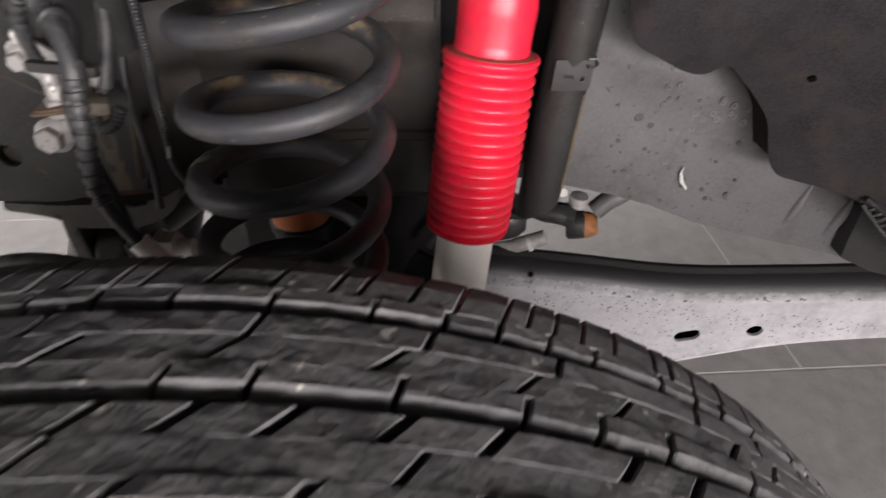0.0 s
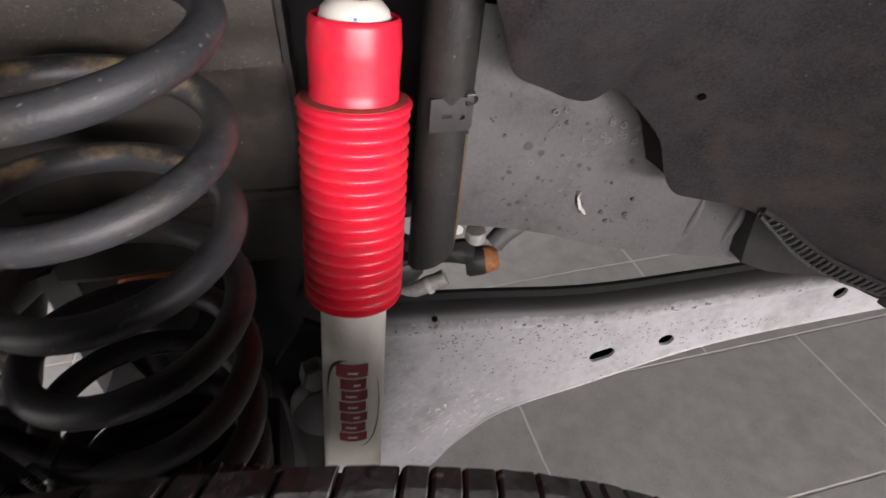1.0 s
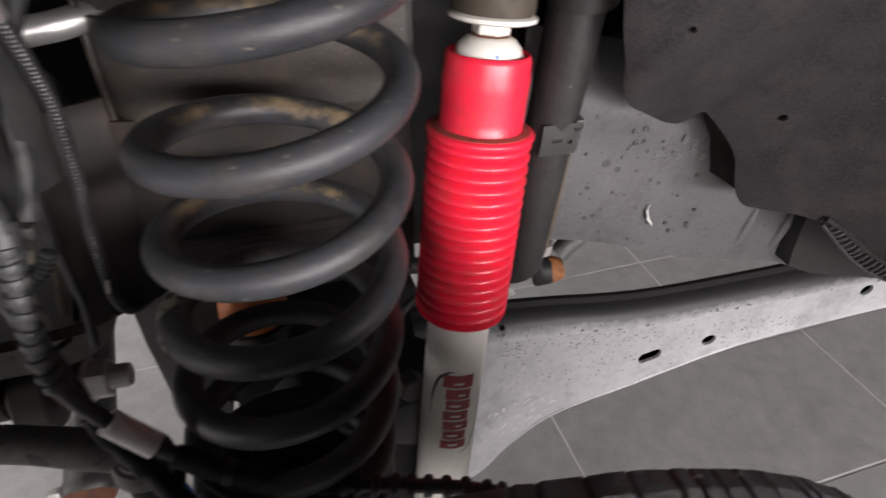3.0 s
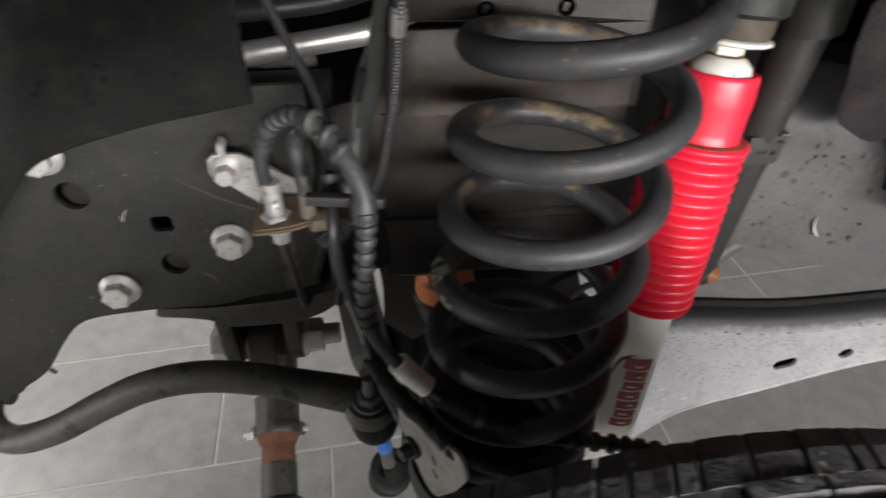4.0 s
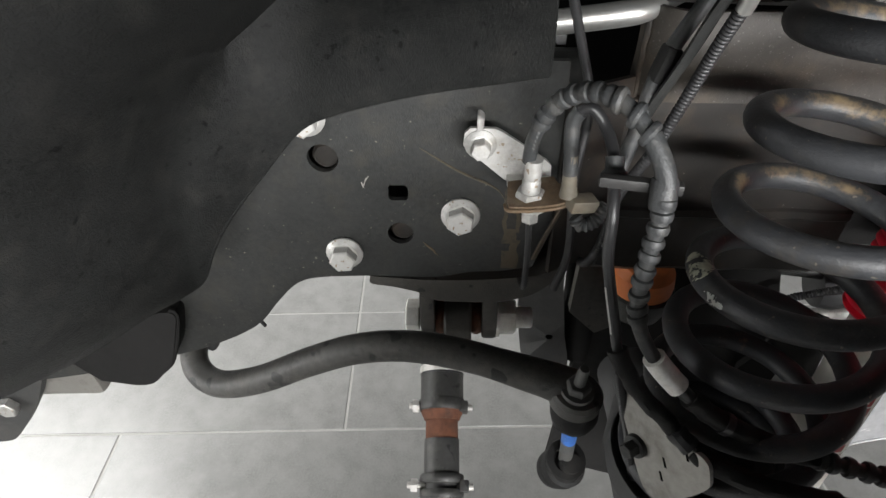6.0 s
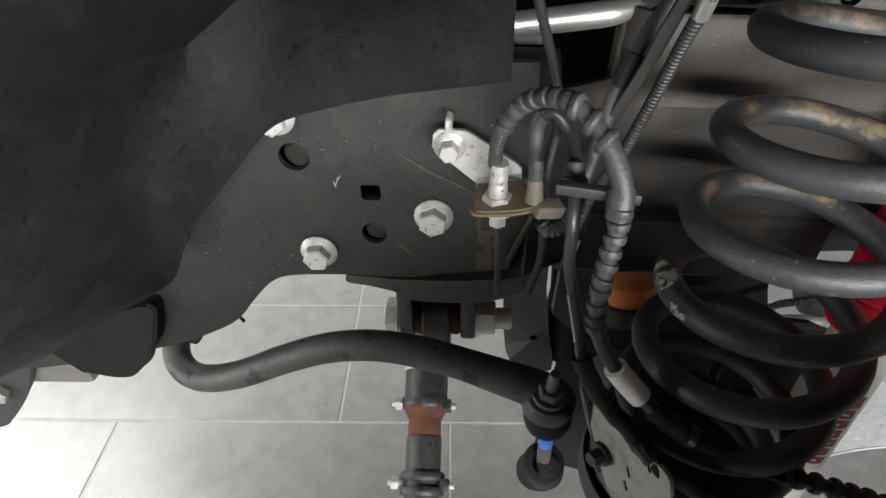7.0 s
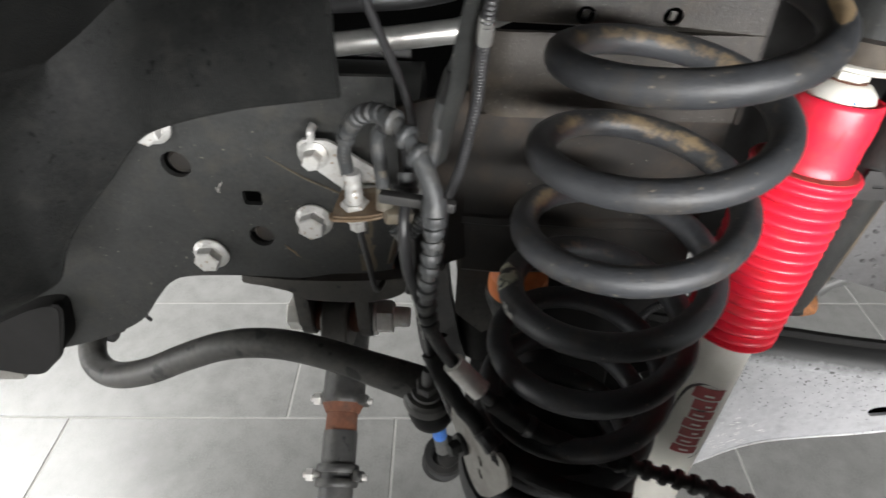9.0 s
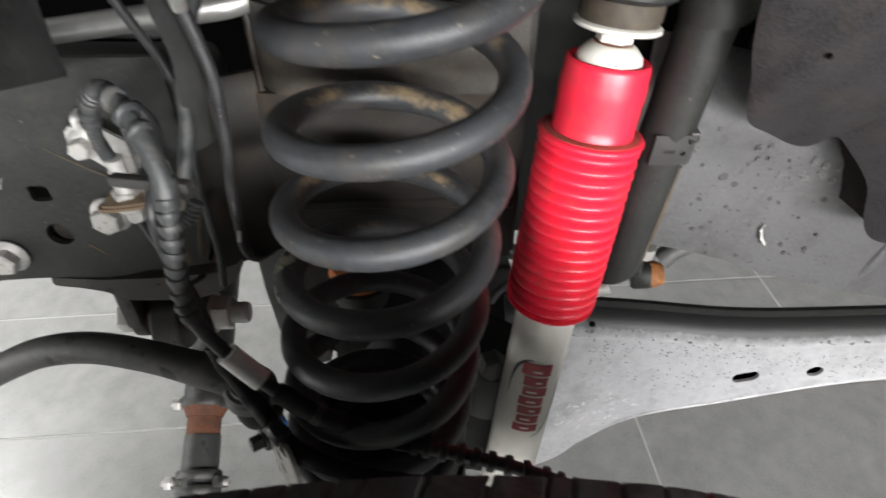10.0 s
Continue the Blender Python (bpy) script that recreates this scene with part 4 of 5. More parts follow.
edge = [(-0.1865, 0.388, 0.801), (-0.22, 0.402, 0.790), (-0.258, 0.415, 0.778), (-0.308, 0.424, 0.762), (-0.337, 0.427, 0.747), (-0.364, 0.420, 0.718), (-0.386, 0.405, 0.694), (-0.399, 0.394, 0.674), (-0.4095, 0.388, 0.652), (-0.425, 0.380, 0.643), (-0.443, 0.370, 0.637), (-0.490, 0.352, 0.613), (-0.55, 0.335, 0.587), (-0.65, 0.30, 0.55)]
pts = spline(edge, 5)
cols = []
for i, p in enumerate(pts):
    s = i / (len(pts) - 1)
    tx, ty = -0.187 - 0.36 * s ** 1.1, 0.408 - 0.20 * s ** 1.3
    col = []
    for k in range(17):
        t = k / 16
        x, y, z = p.x + (tx - p.x) * t, p.y + (ty - p.y) * t, p.z + (1.04 - p.z) * t
        u = x - FOLD(z)
        free = 1 - math.exp(-k * 0.6)
        y += 0.003 * math.exp(-k * 1.2) - free * (0.10 * (1 - math.exp(u / 0.017)) * math.exp(u / 0.40) if u < 0 else 0.0)
        hollow = max(0.0, min(1.0, 1 - u / 0.125)) if u > 0 else math.exp(u / 0.03)
        y += free * min(0.055, 0.010 + 0.45 * max(0.0, z - 0.765)) * hollow * hollow * (3 - 2 * hollow)
        y += 0.003 * noise.noise((x * 14, z * 14, 7.0))
        col.append((x, y, z))
    cols.append(col)
fliner = thing("front_wheel_liner", "black moulded plastic front wheel liner with dust", "wheel arch liner")
part("panel", grid_sheet(cols, 0.004), "liner", fliner, sharp=60)
part("edge_lip", sweep([Vector(c[0]) + Vector((0, 0.0025, 0.001)) for c in cols], 0.0022, 10), "liner", fliner)

hook_line = round_line([(-0.58, 0.525), (-0.54, 0.548), (-0.50, 0.567), (-0.473, 0.571), (-0.474, 0.552), (-0.482, 0.526), (-0.494, 0.512), (-0.512, 0.500), (-0.551, 0.503)], 4)
# bracket painted near-black to stand in for the shade under the horn
hook = thing("tow_hook_bracket", "rounded bracket under the frame horn, near-black for its shade", "bracket")
part("body", rough_up(plate(hook_line, [], lambda u, v, d: (u, 0.428 + d + 0.25 * (v - 0.52), v), 0.035), 0.002, 30), "arm_dark", hook)
part("rim", rough_up(sweep([Vector((u, 0.4310 + 0.25 * (v - 0.52), v)) for u, v in hook_line[len(hook_line) // 3:]], 0.0022, 10), 0.0008, 60), "arm_dark", hook, "rounded black rim")
horn = thing("bumper_bracket", "black angled bumper bracket with a zinc bolt", "bracket")
part("leg", plate(round_line([(-0.80, 0.46), (-0.672, 0.462), (-0.684, 0.41), (-0.715, 0.36), (-0.745, 0.322), (-0.765, 0.305), (-0.80, 0.300)], 3), [], lambda u, v, d: (u, 0.49 + d, v), 0.012), "rubber", horn)
part("beam", rough_up(box(0.30, 0.05, 0.045, (-0.80, 0.548, 0.365), 0.010, (0, -4, 0)), 0.002, 40), "dull", horn, "dusty grey bumper beam")
part("bolt_head", hexagon(0.012, 0.01, (-0.733, 0.489, 0.376), (0, -1, 0), 0.2), "zinc", horn)

# ---- bolts on the rail ----
flange_bolt((-0.233, FY - 0.0015, 0.667), (0, -1, 0), 0.0146, 0.0106, 0.0088, "large zinc flange bolt on the frame rail", twist=0.4, group="frame rail bolts")
flange_bolt((-0.324, FY - 0.0015, 0.629), (0, -1, 0), 0.0146, 0.0106, 0.0088, "large zinc flange bolt near the rail's lower edge", twist=0.1, group="frame rail bolts")
flange_bolt((-0.339, FY - 0.0015, 0.7455), (0, -1, 0), 0.0146, 0.0106, 0.0088, "zinc flange bolt half covered by the liner", twist=0.6, group="frame rail bolts")
bm = join(box(0.0008, 0.0006, 0.007, (-0.3025, FY - 0.0004, 0.694), 0, (0, 20, 0)), box(0.0007, 0.0006, 0.005, (-0.3045, FY - 0.0004, 0.691), 0, (0, -15, 0)), box(0.0006, 0.0006, 0.004, (-0.3005, FY - 0.0004, 0.697), 0, (0, 30, 0)))
whole("paint_scratch", bm, "dull", "tiny pale scratch on the frame rail", "scratch")

run = bmesh.new()
rows = []
for k in range(25):
    z = 0.700 - 0.085 * k / 24
    w = (0.0065 + 0.0015 * noise.noise((k * 0.4, 1.0, 2.0))) * min(1.0, 0.35 + k / 6)
    c = -0.1945 + 0.0012 * noise.noise((k * 0.3, 5.0, 1.0))
    rows.append([run.verts.new((c + w * q + 0.0008 * noise.noise((k, q, 9.0)), FY - 0.0004, z)) for q in (-1, -0.5, 0, 0.5, 1)])
for p, q in zip(rows, rows[1:]):
    for k in range(4):
        if noise.noise(p[k].co * 90) > -0.30:
            run.faces.new((p[k], p[k + 1], q[k + 1], q[k]))
part("run_off", run, "grime_shade", frame_rail, "dried brown run-off below the bracket")
part("crease", sweep(spline([(-0.262, FY - 0.0003, 0.722), (-0.235, FY - 0.0003, 0.704), (-0.208, FY - 0.0003, 0.690), (-0.198, FY - 0.0003, 0.676)], 6), lambda s, d: 0.0003 + 0.0007 * math.sin(math.pi * s), 8), "grime_shade", frame_rail, "dusty pressed crease")
# three thin brown diagonal strokes on the rail's face
stroke_rnd = random.Random(31)
for u0, v0, u1, v1 in ((-0.214, 0.726, -0.203, 0.703), (-0.1945, 0.725, -0.181, 0.690), (-0.262, 0.640, -0.250, 0.627)):
    pts = [(u0 + (u1 - u0) * k / 5 + 0.0006 * stroke_rnd.uniform(-1, 1), FY - 0.0002, v0 + (v1 - v0) * k / 5) for k in range(6)]
    part("stroke", rough_up(sweep(spline(pts, 6), lambda s, d: 0.0002 + 0.0007 * math.sin(math.pi * s), 6, 0.6), 0.0003, 400), "flange_rust", frame_rail, "thin brown diagonal stroke")
# ---- brake hose bracket ----
bracket = thing("brake_hose_bracket", "zinc plated brake hose bracket bolted to the frame", "bracket")
outl = [(-0.2315, 0.734), (-0.2305, 0.743), (-0.2270, 0.7465), (-0.2105, 0.7462), (-0.2060, 0.7440), (-0.1760, 0.7230), (-0.1725, 0.7190), (-0.1720, 0.708), (-0.203, 0.708), (-0.2280, 0.7300)]
part("back_plate", plate(outl, [], lambda u, v, d: (u, 0.440 + d, v), 0.003), "zinc", bracket, "pale zinc back plate")
part("web", box(0.029, 0.012, 0.003, (-0.1875, 0.4345, 0.7110), 0.0008), "zinc", bracket)
part("hook", sweep(spline([(-0.2205, 0.4405, 0.744), (-0.2205, 0.440, 0.7495), (-0.2203, 0.441, 0.7525), (-0.2200, 0.448, 0.7535)], 6), 0.0030, 10, 0.5), "zinc", bracket)
part("shelf", plate(round_line([(-0.2015, 0.430), (-0.2025, 0.405), (-0.198, 0.399), (-0.176, 0.397), (-0.161, 0.402), (-0.159, 0.414), (-0.169, 0.42), (-0.172, 0.430)], 4), [], lambda u, v, d: (u, v, 0.7125 + d + 0.15 * (u + 0.19)), 0.0025), "stained", bracket, "rust-stained shelf")
part("shelf_edge", sweep(spline([(-0.2043, 0.406, 0.7105), (-0.2030, 0.4005, 0.7107), (-0.198, 0.3982, 0.7112), (-0.176, 0.3962, 0.7145), (-0.161, 0.4015, 0.7167)], 5), 0.0013, 8), "stained", bracket, "rusty worn front edge")
part("fixing_bolt", join(lathe([(0, 0), (0.0105, 0), (0.0105, 0.0013), (0.0074, 0.0034), (0, 0.004)], (-0.220, 0.440, 0.735), (0, -1, 0), 28), hexagon(0.0068, 0.009, (-0.220, 0.437, 0.735), (0, -1, 0), 0.2)), "zinc", bracket, "zinc flange bolt", sharp=25)
part("stay", sweep(spline([(-0.1590, 0.444, 0.690), (-0.1640, 0.447, 0.672), (-0.1710, 0.451, 0.648), (-0.1760, 0.455, 0.628)], 6), 0.0030, 10, 0.45), "grime_shade", bracket, "brown stained diagonal stay")

fitting = thing("brake_hose_fitting", "zinc brake hose fitting clamped in its bracket", "hose fitting")
fx, fy = -0.1885, 0.411
part("ferrule", lathe([(0, 0.004), (0.0060, 0.004), (0.0060, 0.014), (0.0051, 0.016), (0.0057, 0.018), (0.0057, 0.022), (0.0051, 0.024), (0.0057, 0.026), (0.0055, 0.030), (0, 0.030)], (fx, fy, 0.712), (0.02, -0.05, 1), 24), "zinc", fitting)
part("hex_flange", hexagon(0.0095, 0.004, (fx, fy, 0.7145), (0, 0, 1), 0.2), "zinc", fitting, sharp=25)
part("clip_nut", lathe([(0, 0), (0.0105, 0), (0.0105, -0.004), (0.0085, -0.006), (0, -0.0065)], (fx + 0.001, fy - 0.001, 0.7115), (0, 0, 1), 24), "zinc", fitting)
part("line_nut", hexagon(0.0058, 0.009, (fx + 0.001, fy - 0.001, 0.6965), (0, 0, 1), 0.5), "zinc", fitting, sharp=25)
part("brake_line", sweep(spline([(fx + 0.001, fy, 0.695), (fx + 0.003, fy + 0.008, 0.66), (fx + 0.004, fy + 0.02, 0.62), (fx + 0.004, fy + 0.05, 0.60)], 6), 0.0023, 10), "cable", fitting)

hose1 = [(-0.1910, 0.4110, 0.7400), (-0.1900, 0.4050, 0.7580), (-0.1850, 0.3990, 0.7760), (-0.1770, 0.3940, 0.7880), (-0.1660, 0.3850, 0.7960), (-0.1540, 0.3720, 0.7980), (-0.1430, 0.3610, 0.7910), (-0.1350, 0.3520, 0.7800), (-0.1300, 0.3450, 0.7670), (-0.1300, 0.3400, 0.7520), (-0.1320, 0.3370, 0.7330), (-0.1340, 0.3330, 0.7080), (-0.1325, 0.3300, 0.6880), (-0.1229, 0.3280, 0.6660), (-0.1080, 0.3250, 0.6460), (-0.0899, 0.3200, 0.6290), (-0.0675, 0.3150, 0.6140), (-0.0350, 0.3100, 0.6010), (-0.0060, 0.3050, 0.5940), (0.0270, 0.3000, 0.5880), (0.0700, 0.2900, 0.5810), (0.1200, 0.2700, 0.5730)]
path = spline(hose1, 12)
bh = thing("brake_hose", "dusty black brake hose in a ribbed spiral guard", "brake hose")
inner_hose = part("hose", sweep(path, 0.0043, 14), "hose", bh)


def guard(name, lo, hi, pitch, r0, r1, mat="hose"):
    d = sum((path[i + 1] - path[i]).length for i in range(lo))
    nxt, k = d, 0
    for i in range(lo, min(hi, len(path) - 1)):
        step = (path[i + 1] - path[i]).length
        d += step
        if d >= nxt:
            ax = (path[i + 1] - path[i]).normalized() + 0.25 * Vector((math.sin(k), math.cos(k), 0)) * 0.6
            part(name, lathe([(r0, -0.0028), (r1 - 0.0005, -0.0022), (r1, 0), (r1 - 0.0005, 0.0022), (r0, 0.0028)], path[i], ax, 18), mat, bh)
            nxt += pitch
            k += 1


guard("guard_rib", 20, 62, 0.0074, 0.0040, 0.0059)
guard("guard_rib", 104, 148, 0.0080, 0.0040, 0.0060)
guard("guard_rib", 214, 262, 0.0105, 0.0040, 0.0068)
part("sleeve", sweep(path[78:100], 0.0054, 16), "hose", bh)
for i in (61, 69, 77):
    part("guard_collar", lathe([(0.004, -0.0024), (0.0066, -0.0021), (0.0072, -0.001), (0.0072, 0.001), (0.0060, 0.0024), (0.004, 0.0028)], path[i], path[i + 1] - path[i] + Vector((0.0004, 0, 0.0003)), 22), "hose", bh, "dusty flanged collar")
part("tape_wrap", rough_up(sweep(path[178:216], 0.0062, 14), 0.0012, 140), "boot_black", bh, "lumpy black tape wrap")
part("hose_strap", sweep(path[190:193], 0.0074, 14), "cable", bh)
part("hose_strap", sweep(path[204:207], 0.0074, 14), "cable", bh)
part("clamp_sleeve", sweep(path[160:174], 0.0070, 18), "pale_zinc", bh, "pale grey clamp sleeve")
for k in range(7):
    p = path[8 + 2 * k]
    part("printed_mark", box(0.0016, 0.0006, 0.0009, (p.x + 0.0005, p.y - 0.0047, p.z + 0.001), 0, (0, 70, 0)), "steel", inner_hose, "small pale printed mark")

clipb = thing("hose_clip", "grey plastic clip holding the two hoses", "clip")
part("bar", box(0.042, 0.006, 0.0060, (-0.1400, 0.352, 0.7610), 0.0012, (0, 2, -8)), "clip_steel", clipb)
part("collar", lathe([(0.0045, -0.008), (0.0064, -0.008), (0.0069, -0.006), (0.0069, 0.006), (0.0064, 0.008), (0.0045, 0.008)], (-0.1302, 0.3445, 0.760), (0.0, -0.35, -1), 24), "hose", clipb)

hose2 = [(-0.1665, 0.4000, 0.7290), (-0.1675, 0.4020, 0.7490), (-0.1685, 0.4040, 0.7700), (-0.1605, 0.4020, 0.7790), (-0.1515, 0.3970, 0.7700), (-0.1480, 0.3820, 0.7590), (-0.1490, 0.3600, 0.7390), (-0.1480, 0.3560, 0.7110), (-0.1430, 0.3560, 0.6880), (-0.1370, 0.3520, 0.6620), (-0.1320, 0.3440, 0.6410), (-0.1180, 0.3320, 0.6210), (-0.1020, 0.3160, 0.6120), (-0.0940, 0.3080, 0.6070), (-0.0770, 0.2960, 0.6000), (-0.0400, 0.2850, 0.5920), (0.0300, 0.2800, 0.5850)]
sens = thing("sensor_cable", "thin black sensor cable with rubber sleeves", "cable")
path2 = spline(hose2, 10)
part("cable", sweep(path2, 0.0034, 12), "cable", sens)
part("boot", sweep(path2[4:26], 0.0046, 14), "hose", sens)
part("grommet", lathe([(0, 0), (0.0070, 0), (0.0070, 0.0035), (0.0052, 0.005), (0.0052, 0.012), (0, 0.012)], (-0.1485, 0.372, 0.752), (0.0, 0.6, 1), 20), "hose", sens)
part("sleeve", rough_up(sweep(path2[98:124], 0.0060, 14), 0.0013, 130), "boot_black", sens, "black taped sleeve")
part("tape_end", rough_up(sweep(path2[134:156], 0.0062, 12), 0.0016, 150), "boot_black", sens, "loose black tape")
part("clip", rough_up(sweep(path2[124:134], 0.0066, 10), 0.0012, 160), "cable", sens, "black cable clip")
part("white_stripe", sweep([q + Vector((-0.0030, -0.0012, 0)) for q in path2[80:94]], 0.0007, 6), "white", sens, "thin white stripe")
part("plug_sleeve", lathe([(0, 0), (0.0058, 0), (0.0050, 0.006), (0.0045, 0.012), (0.0042, 0.028), (0, 0.028)], (-0.1665, 0.4, 0.722), (-0.03, 0.06, 1), 18), "beige", sens, "dusty beige sleeve")
part("plug", rough_up(box(0.018, 0.011, 0.009, (-0.158, 0.398, 0.718), 0.002, (5, 10, 20)), 0.0006, 200), "beige", sens, "dusty beige plastic plug")
part("elbow", sweep(spline([(-0.161, 0.398, 0.708), (-0.157, 0.396, 0.703), (-0.148, 0.397, 0.706), (-0.142, 0.40, 0.716)], 22), lambda s, d: 0.0042 + 0.0006 * math.sin(d / 0.003 * 2 * math.pi), 12), "hose", sens)


def cable(name, pts, r, mat, label, category="cable", rib=0.0, n=10):
    fn = (lambda s, d: r + rib * math.sin(d / 0.0026 * 2 * math.pi)) if rib else r
    return whole(name, sweep(spline(pts, 64 if rib else n), fn, 10), mat, label, category, sharp=80)


cable("wiring_conduit", [(-0.183, 0.43, 0.866), (-0.175, 0.435, 0.84), (-0.167, 0.44, 0.814), (-0.159, 0.445, 0.789), (-0.155, 0.445, 0.775), (-0.152, 0.445, 0.753), (-0.156, 0.44, 0.708), (-0.154, 0.436, 0.65), (-0.16, 0.44, 0.61)], 0.0030, "cable", "thin smooth black wiring cable down the rail")
cable("corrugated_conduit", [(-0.0990, 0.3470, 0.9000), (-0.1050, 0.3570, 0.8650), (-0.1070, 0.3650, 0.8480), (-0.1085, 0.3800, 0.8230), (-0.1110, 0.3950, 0.7920), (-0.1190, 0.4090, 0.7480), (-0.1290, 0.4250, 0.7060), (-0.1320, 0.4290, 0.6720), (-0.1345, 0.4360, 0.6480), (-0.1360, 0.4600, 0.6200), (-0.1330, 0.5050, 0.5950)], 0.0032, "cable", "black corrugated wiring conduit beside the spring", "conduit", rib=0.00045)
cable("sensor_conduit", [(-0.1290, 0.3440, 0.626), (-0.1280, 0.3450, 0.617), (-0.1240, 0.3450, 0.603), (-0.1195, 0.3450, 0.586), (-0.1120, 0.3450, 0.560), (-0.1045, 0.3450, 0.527), (-0.0945, 0.3450, 0.486), (-0.0860, 0.3480, 0.440)], 0.0034, "cable", "black corrugated sensor conduit beside the backing plate", "conduit", rib=0.00045)
cable("speed_sensor_conduit", [(0.0580, 0.520, 0.508), (0.0655, 0.520, 0.522), (0.0780, 0.520, 0.533), (0.0900, 0.520, 0.537), (0.1120, 0.520, 0.543), (0.1350, 0.522, 0.545), (0.160, 0.53, 0.540)], 0.0036, "cable", "black corrugated conduit crossing behind the spring", "conduit", rib=0.0006)
whole("conduit_clip", lathe([(0.003, -0.008), (0.0038, -0.008), (0.0041, 0), (0.0038, 0.008), (0.003, 0.008)], (-0.1068, 0.3640, 0.8500), (-0.05, 0.40, -1), 20), "alu", "shiny metal sleeve on the conduit", "clip")
whole("wire_tag", box(0.0024, 0.0016, 0.010, (-0.1318, 0.4245, 0.6690), 0.0006, (0, 12, 0)), "white", "small white tag on the wiring", "tag")
cable("harness_cable", [(-0.0925, 0.4000, 0.8780), (-0.1077, 0.4000, 0.8460), (-0.1185, 0.4000, 0.8250), (-0.1260, 0.4020, 0.8060), (-0.1310, 0.4000, 0.7870), (-0.1350, 0.3980, 0.7630), (-0.1430, 0.3920, 0.7330)], 0.0042, "hose", "dark grey wiring harness")
whole("harness_connector", rough_up(box(0.010, 0.011, 0.020, (-0.1255, 0.4005, 0.8050), 0.003, (0, 14, 10)), 0.0008, 200), "boot_black", "brown-black plastic cable connector", "connector")
whole("flat_strap", sweep(spline([(-0.1060, 0.3500, 0.8850), (-0.1150, 0.3700, 0.8470), (-0.1190, 0.3880, 0.8140), (-0.1270, 0.4020, 0.7800), (-0.1330, 0.4140, 0.7480)], 8), 0.0080, 8, 0.3), "frame", "flat black strap guarding the wiring", "strap")

# coolant pipes in the engine bay
pipe = thing("coolant_pipe", "bright aluminium pipe beside the engine bay", "pipe")
part("tube", sweep(spline([(-0.34, 0.478, 0.7800), (-0.20, 0.480, 0.7975), (-0.14, 0.480, 0.8052), (-0.120, 0.484, 0.8075), (-0.102, 0.502, 0.8095), (-0.05, 0.56, 0.8120)], 8), 0.0080, 20), "alu", pipe)
pipe = thing("coolant_pipe", "glossy black pipe behind the bright one", "pipe")
part("tube", sweep(spline([(-0.2727, 0.5047, 0.8141), (-0.1885, 0.4930, 0.8212), (-0.1382, 0.5047, 0.8235), (-0.0738, 0.5339, 0.8352)], 8), 0.007, 18), "cable", pipe)

# ---- track bar mount under the rail ----
tb = thing("bar_mount", "black steel bar mount with rusty bushes and a through bolt", "mount bracket")
part("top_plate", plate(round_line([(-0.307, 0.600), (-0.307, 0.592), (-0.290, 0.589), (-0.274, 0.585), (-0.268, 0.583), (-0.258, 0.577), (-0.247, 0.5735), (-0.205, 0.5735), (-0.188, 0.577), (-0.172, 0.584), (-0.158, 0.597), (-0.150, 0.615), (-0.170, 0.604), (-0.22, 0.598), (-0.265, 0.597)], 3), [], lambda u, v, d: (u, 0.462 + d, v), 0.052), "mount_steel", tb)
part("slot_web", box(0.085, 0.004, 0.02, (-0.219, 0.477, 0.602), 0.001), "rust", tb, "rust-brown web in the slot")
BYY, BZ = 0.488, 0.531
for x0 in (-0.2680, -0.2130):
    part("ear", join(box(0.0130, 0.044, 0.042, (x0 + 0.0065, BYY, 0.556), 0.002), lathe([(0, 0), (0.0175, 0), (0.019, 0.0015), (0.019, 0.0115), (0.0175, 0.013), (0, 0.013)], (x0, BYY, BZ - 0.001), (1, 0, 0), 28)), "mount_steel", tb, "black bracket ear")
part("bush_housing", lathe([(0, 0), (0.0285, 0), (0.030, 0.002), (0.030, 0.0225), (0.0285, 0.0245), (0, 0.0245)], (-0.2470, BYY, BZ - 0.004), (1, 0, 0), 32), "mount_steel", tb, "round black bush housing")
part("track_bar", sweep(line((-0.235, 0.50, 0.527), (-0.215, 0.80, 0.45), 4), 0.017, 20), "mount_steel", tb)
for x0 in (-0.2550, -0.2225):
    part("bush", lathe([(0, 0), (0.0150, 0), (0.0164, 0.003), (0.0164, 0.006), (0.0150, 0.009), (0, 0.009)], (x0, BYY, BZ), (1, 0, 0), 26), "rust", tb, "orange-brown rusty bush sleeve")
# mount bolt, washer and nut take the lightened zinc in place of bounce light
part("bolt_head", hexagon(0.0158, 0.0120, (-0.2705, BYY, BZ - 0.001), (-1, 0, 0), 0.2), "pale_zinc", tb, "dull zinc bolt head", sharp=25)
part("washer", lathe([(0, 0), (0.0185, 0), (0.0185, 0.003), (0, 0.003)], (-0.2000, BYY, BZ), (1, 0, 0), 28), "pale_zinc", tb)
mount_nut = part("nut", hexagon(0.0165, 0.015, (-0.1970, BYY, BZ), (1, 0, 0), 0.1), "pale_zinc", tb, "pale zinc nut", sharp=25)
part("bolt_end", lathe([(0, 0), (0.0098, 0), (0.0098, 0.013), (0.0085, 0.015), (0, 0.015)], (-0.1820, BYY, BZ), (1, 0, 0), 18), "pale_zinc", mount_nut)

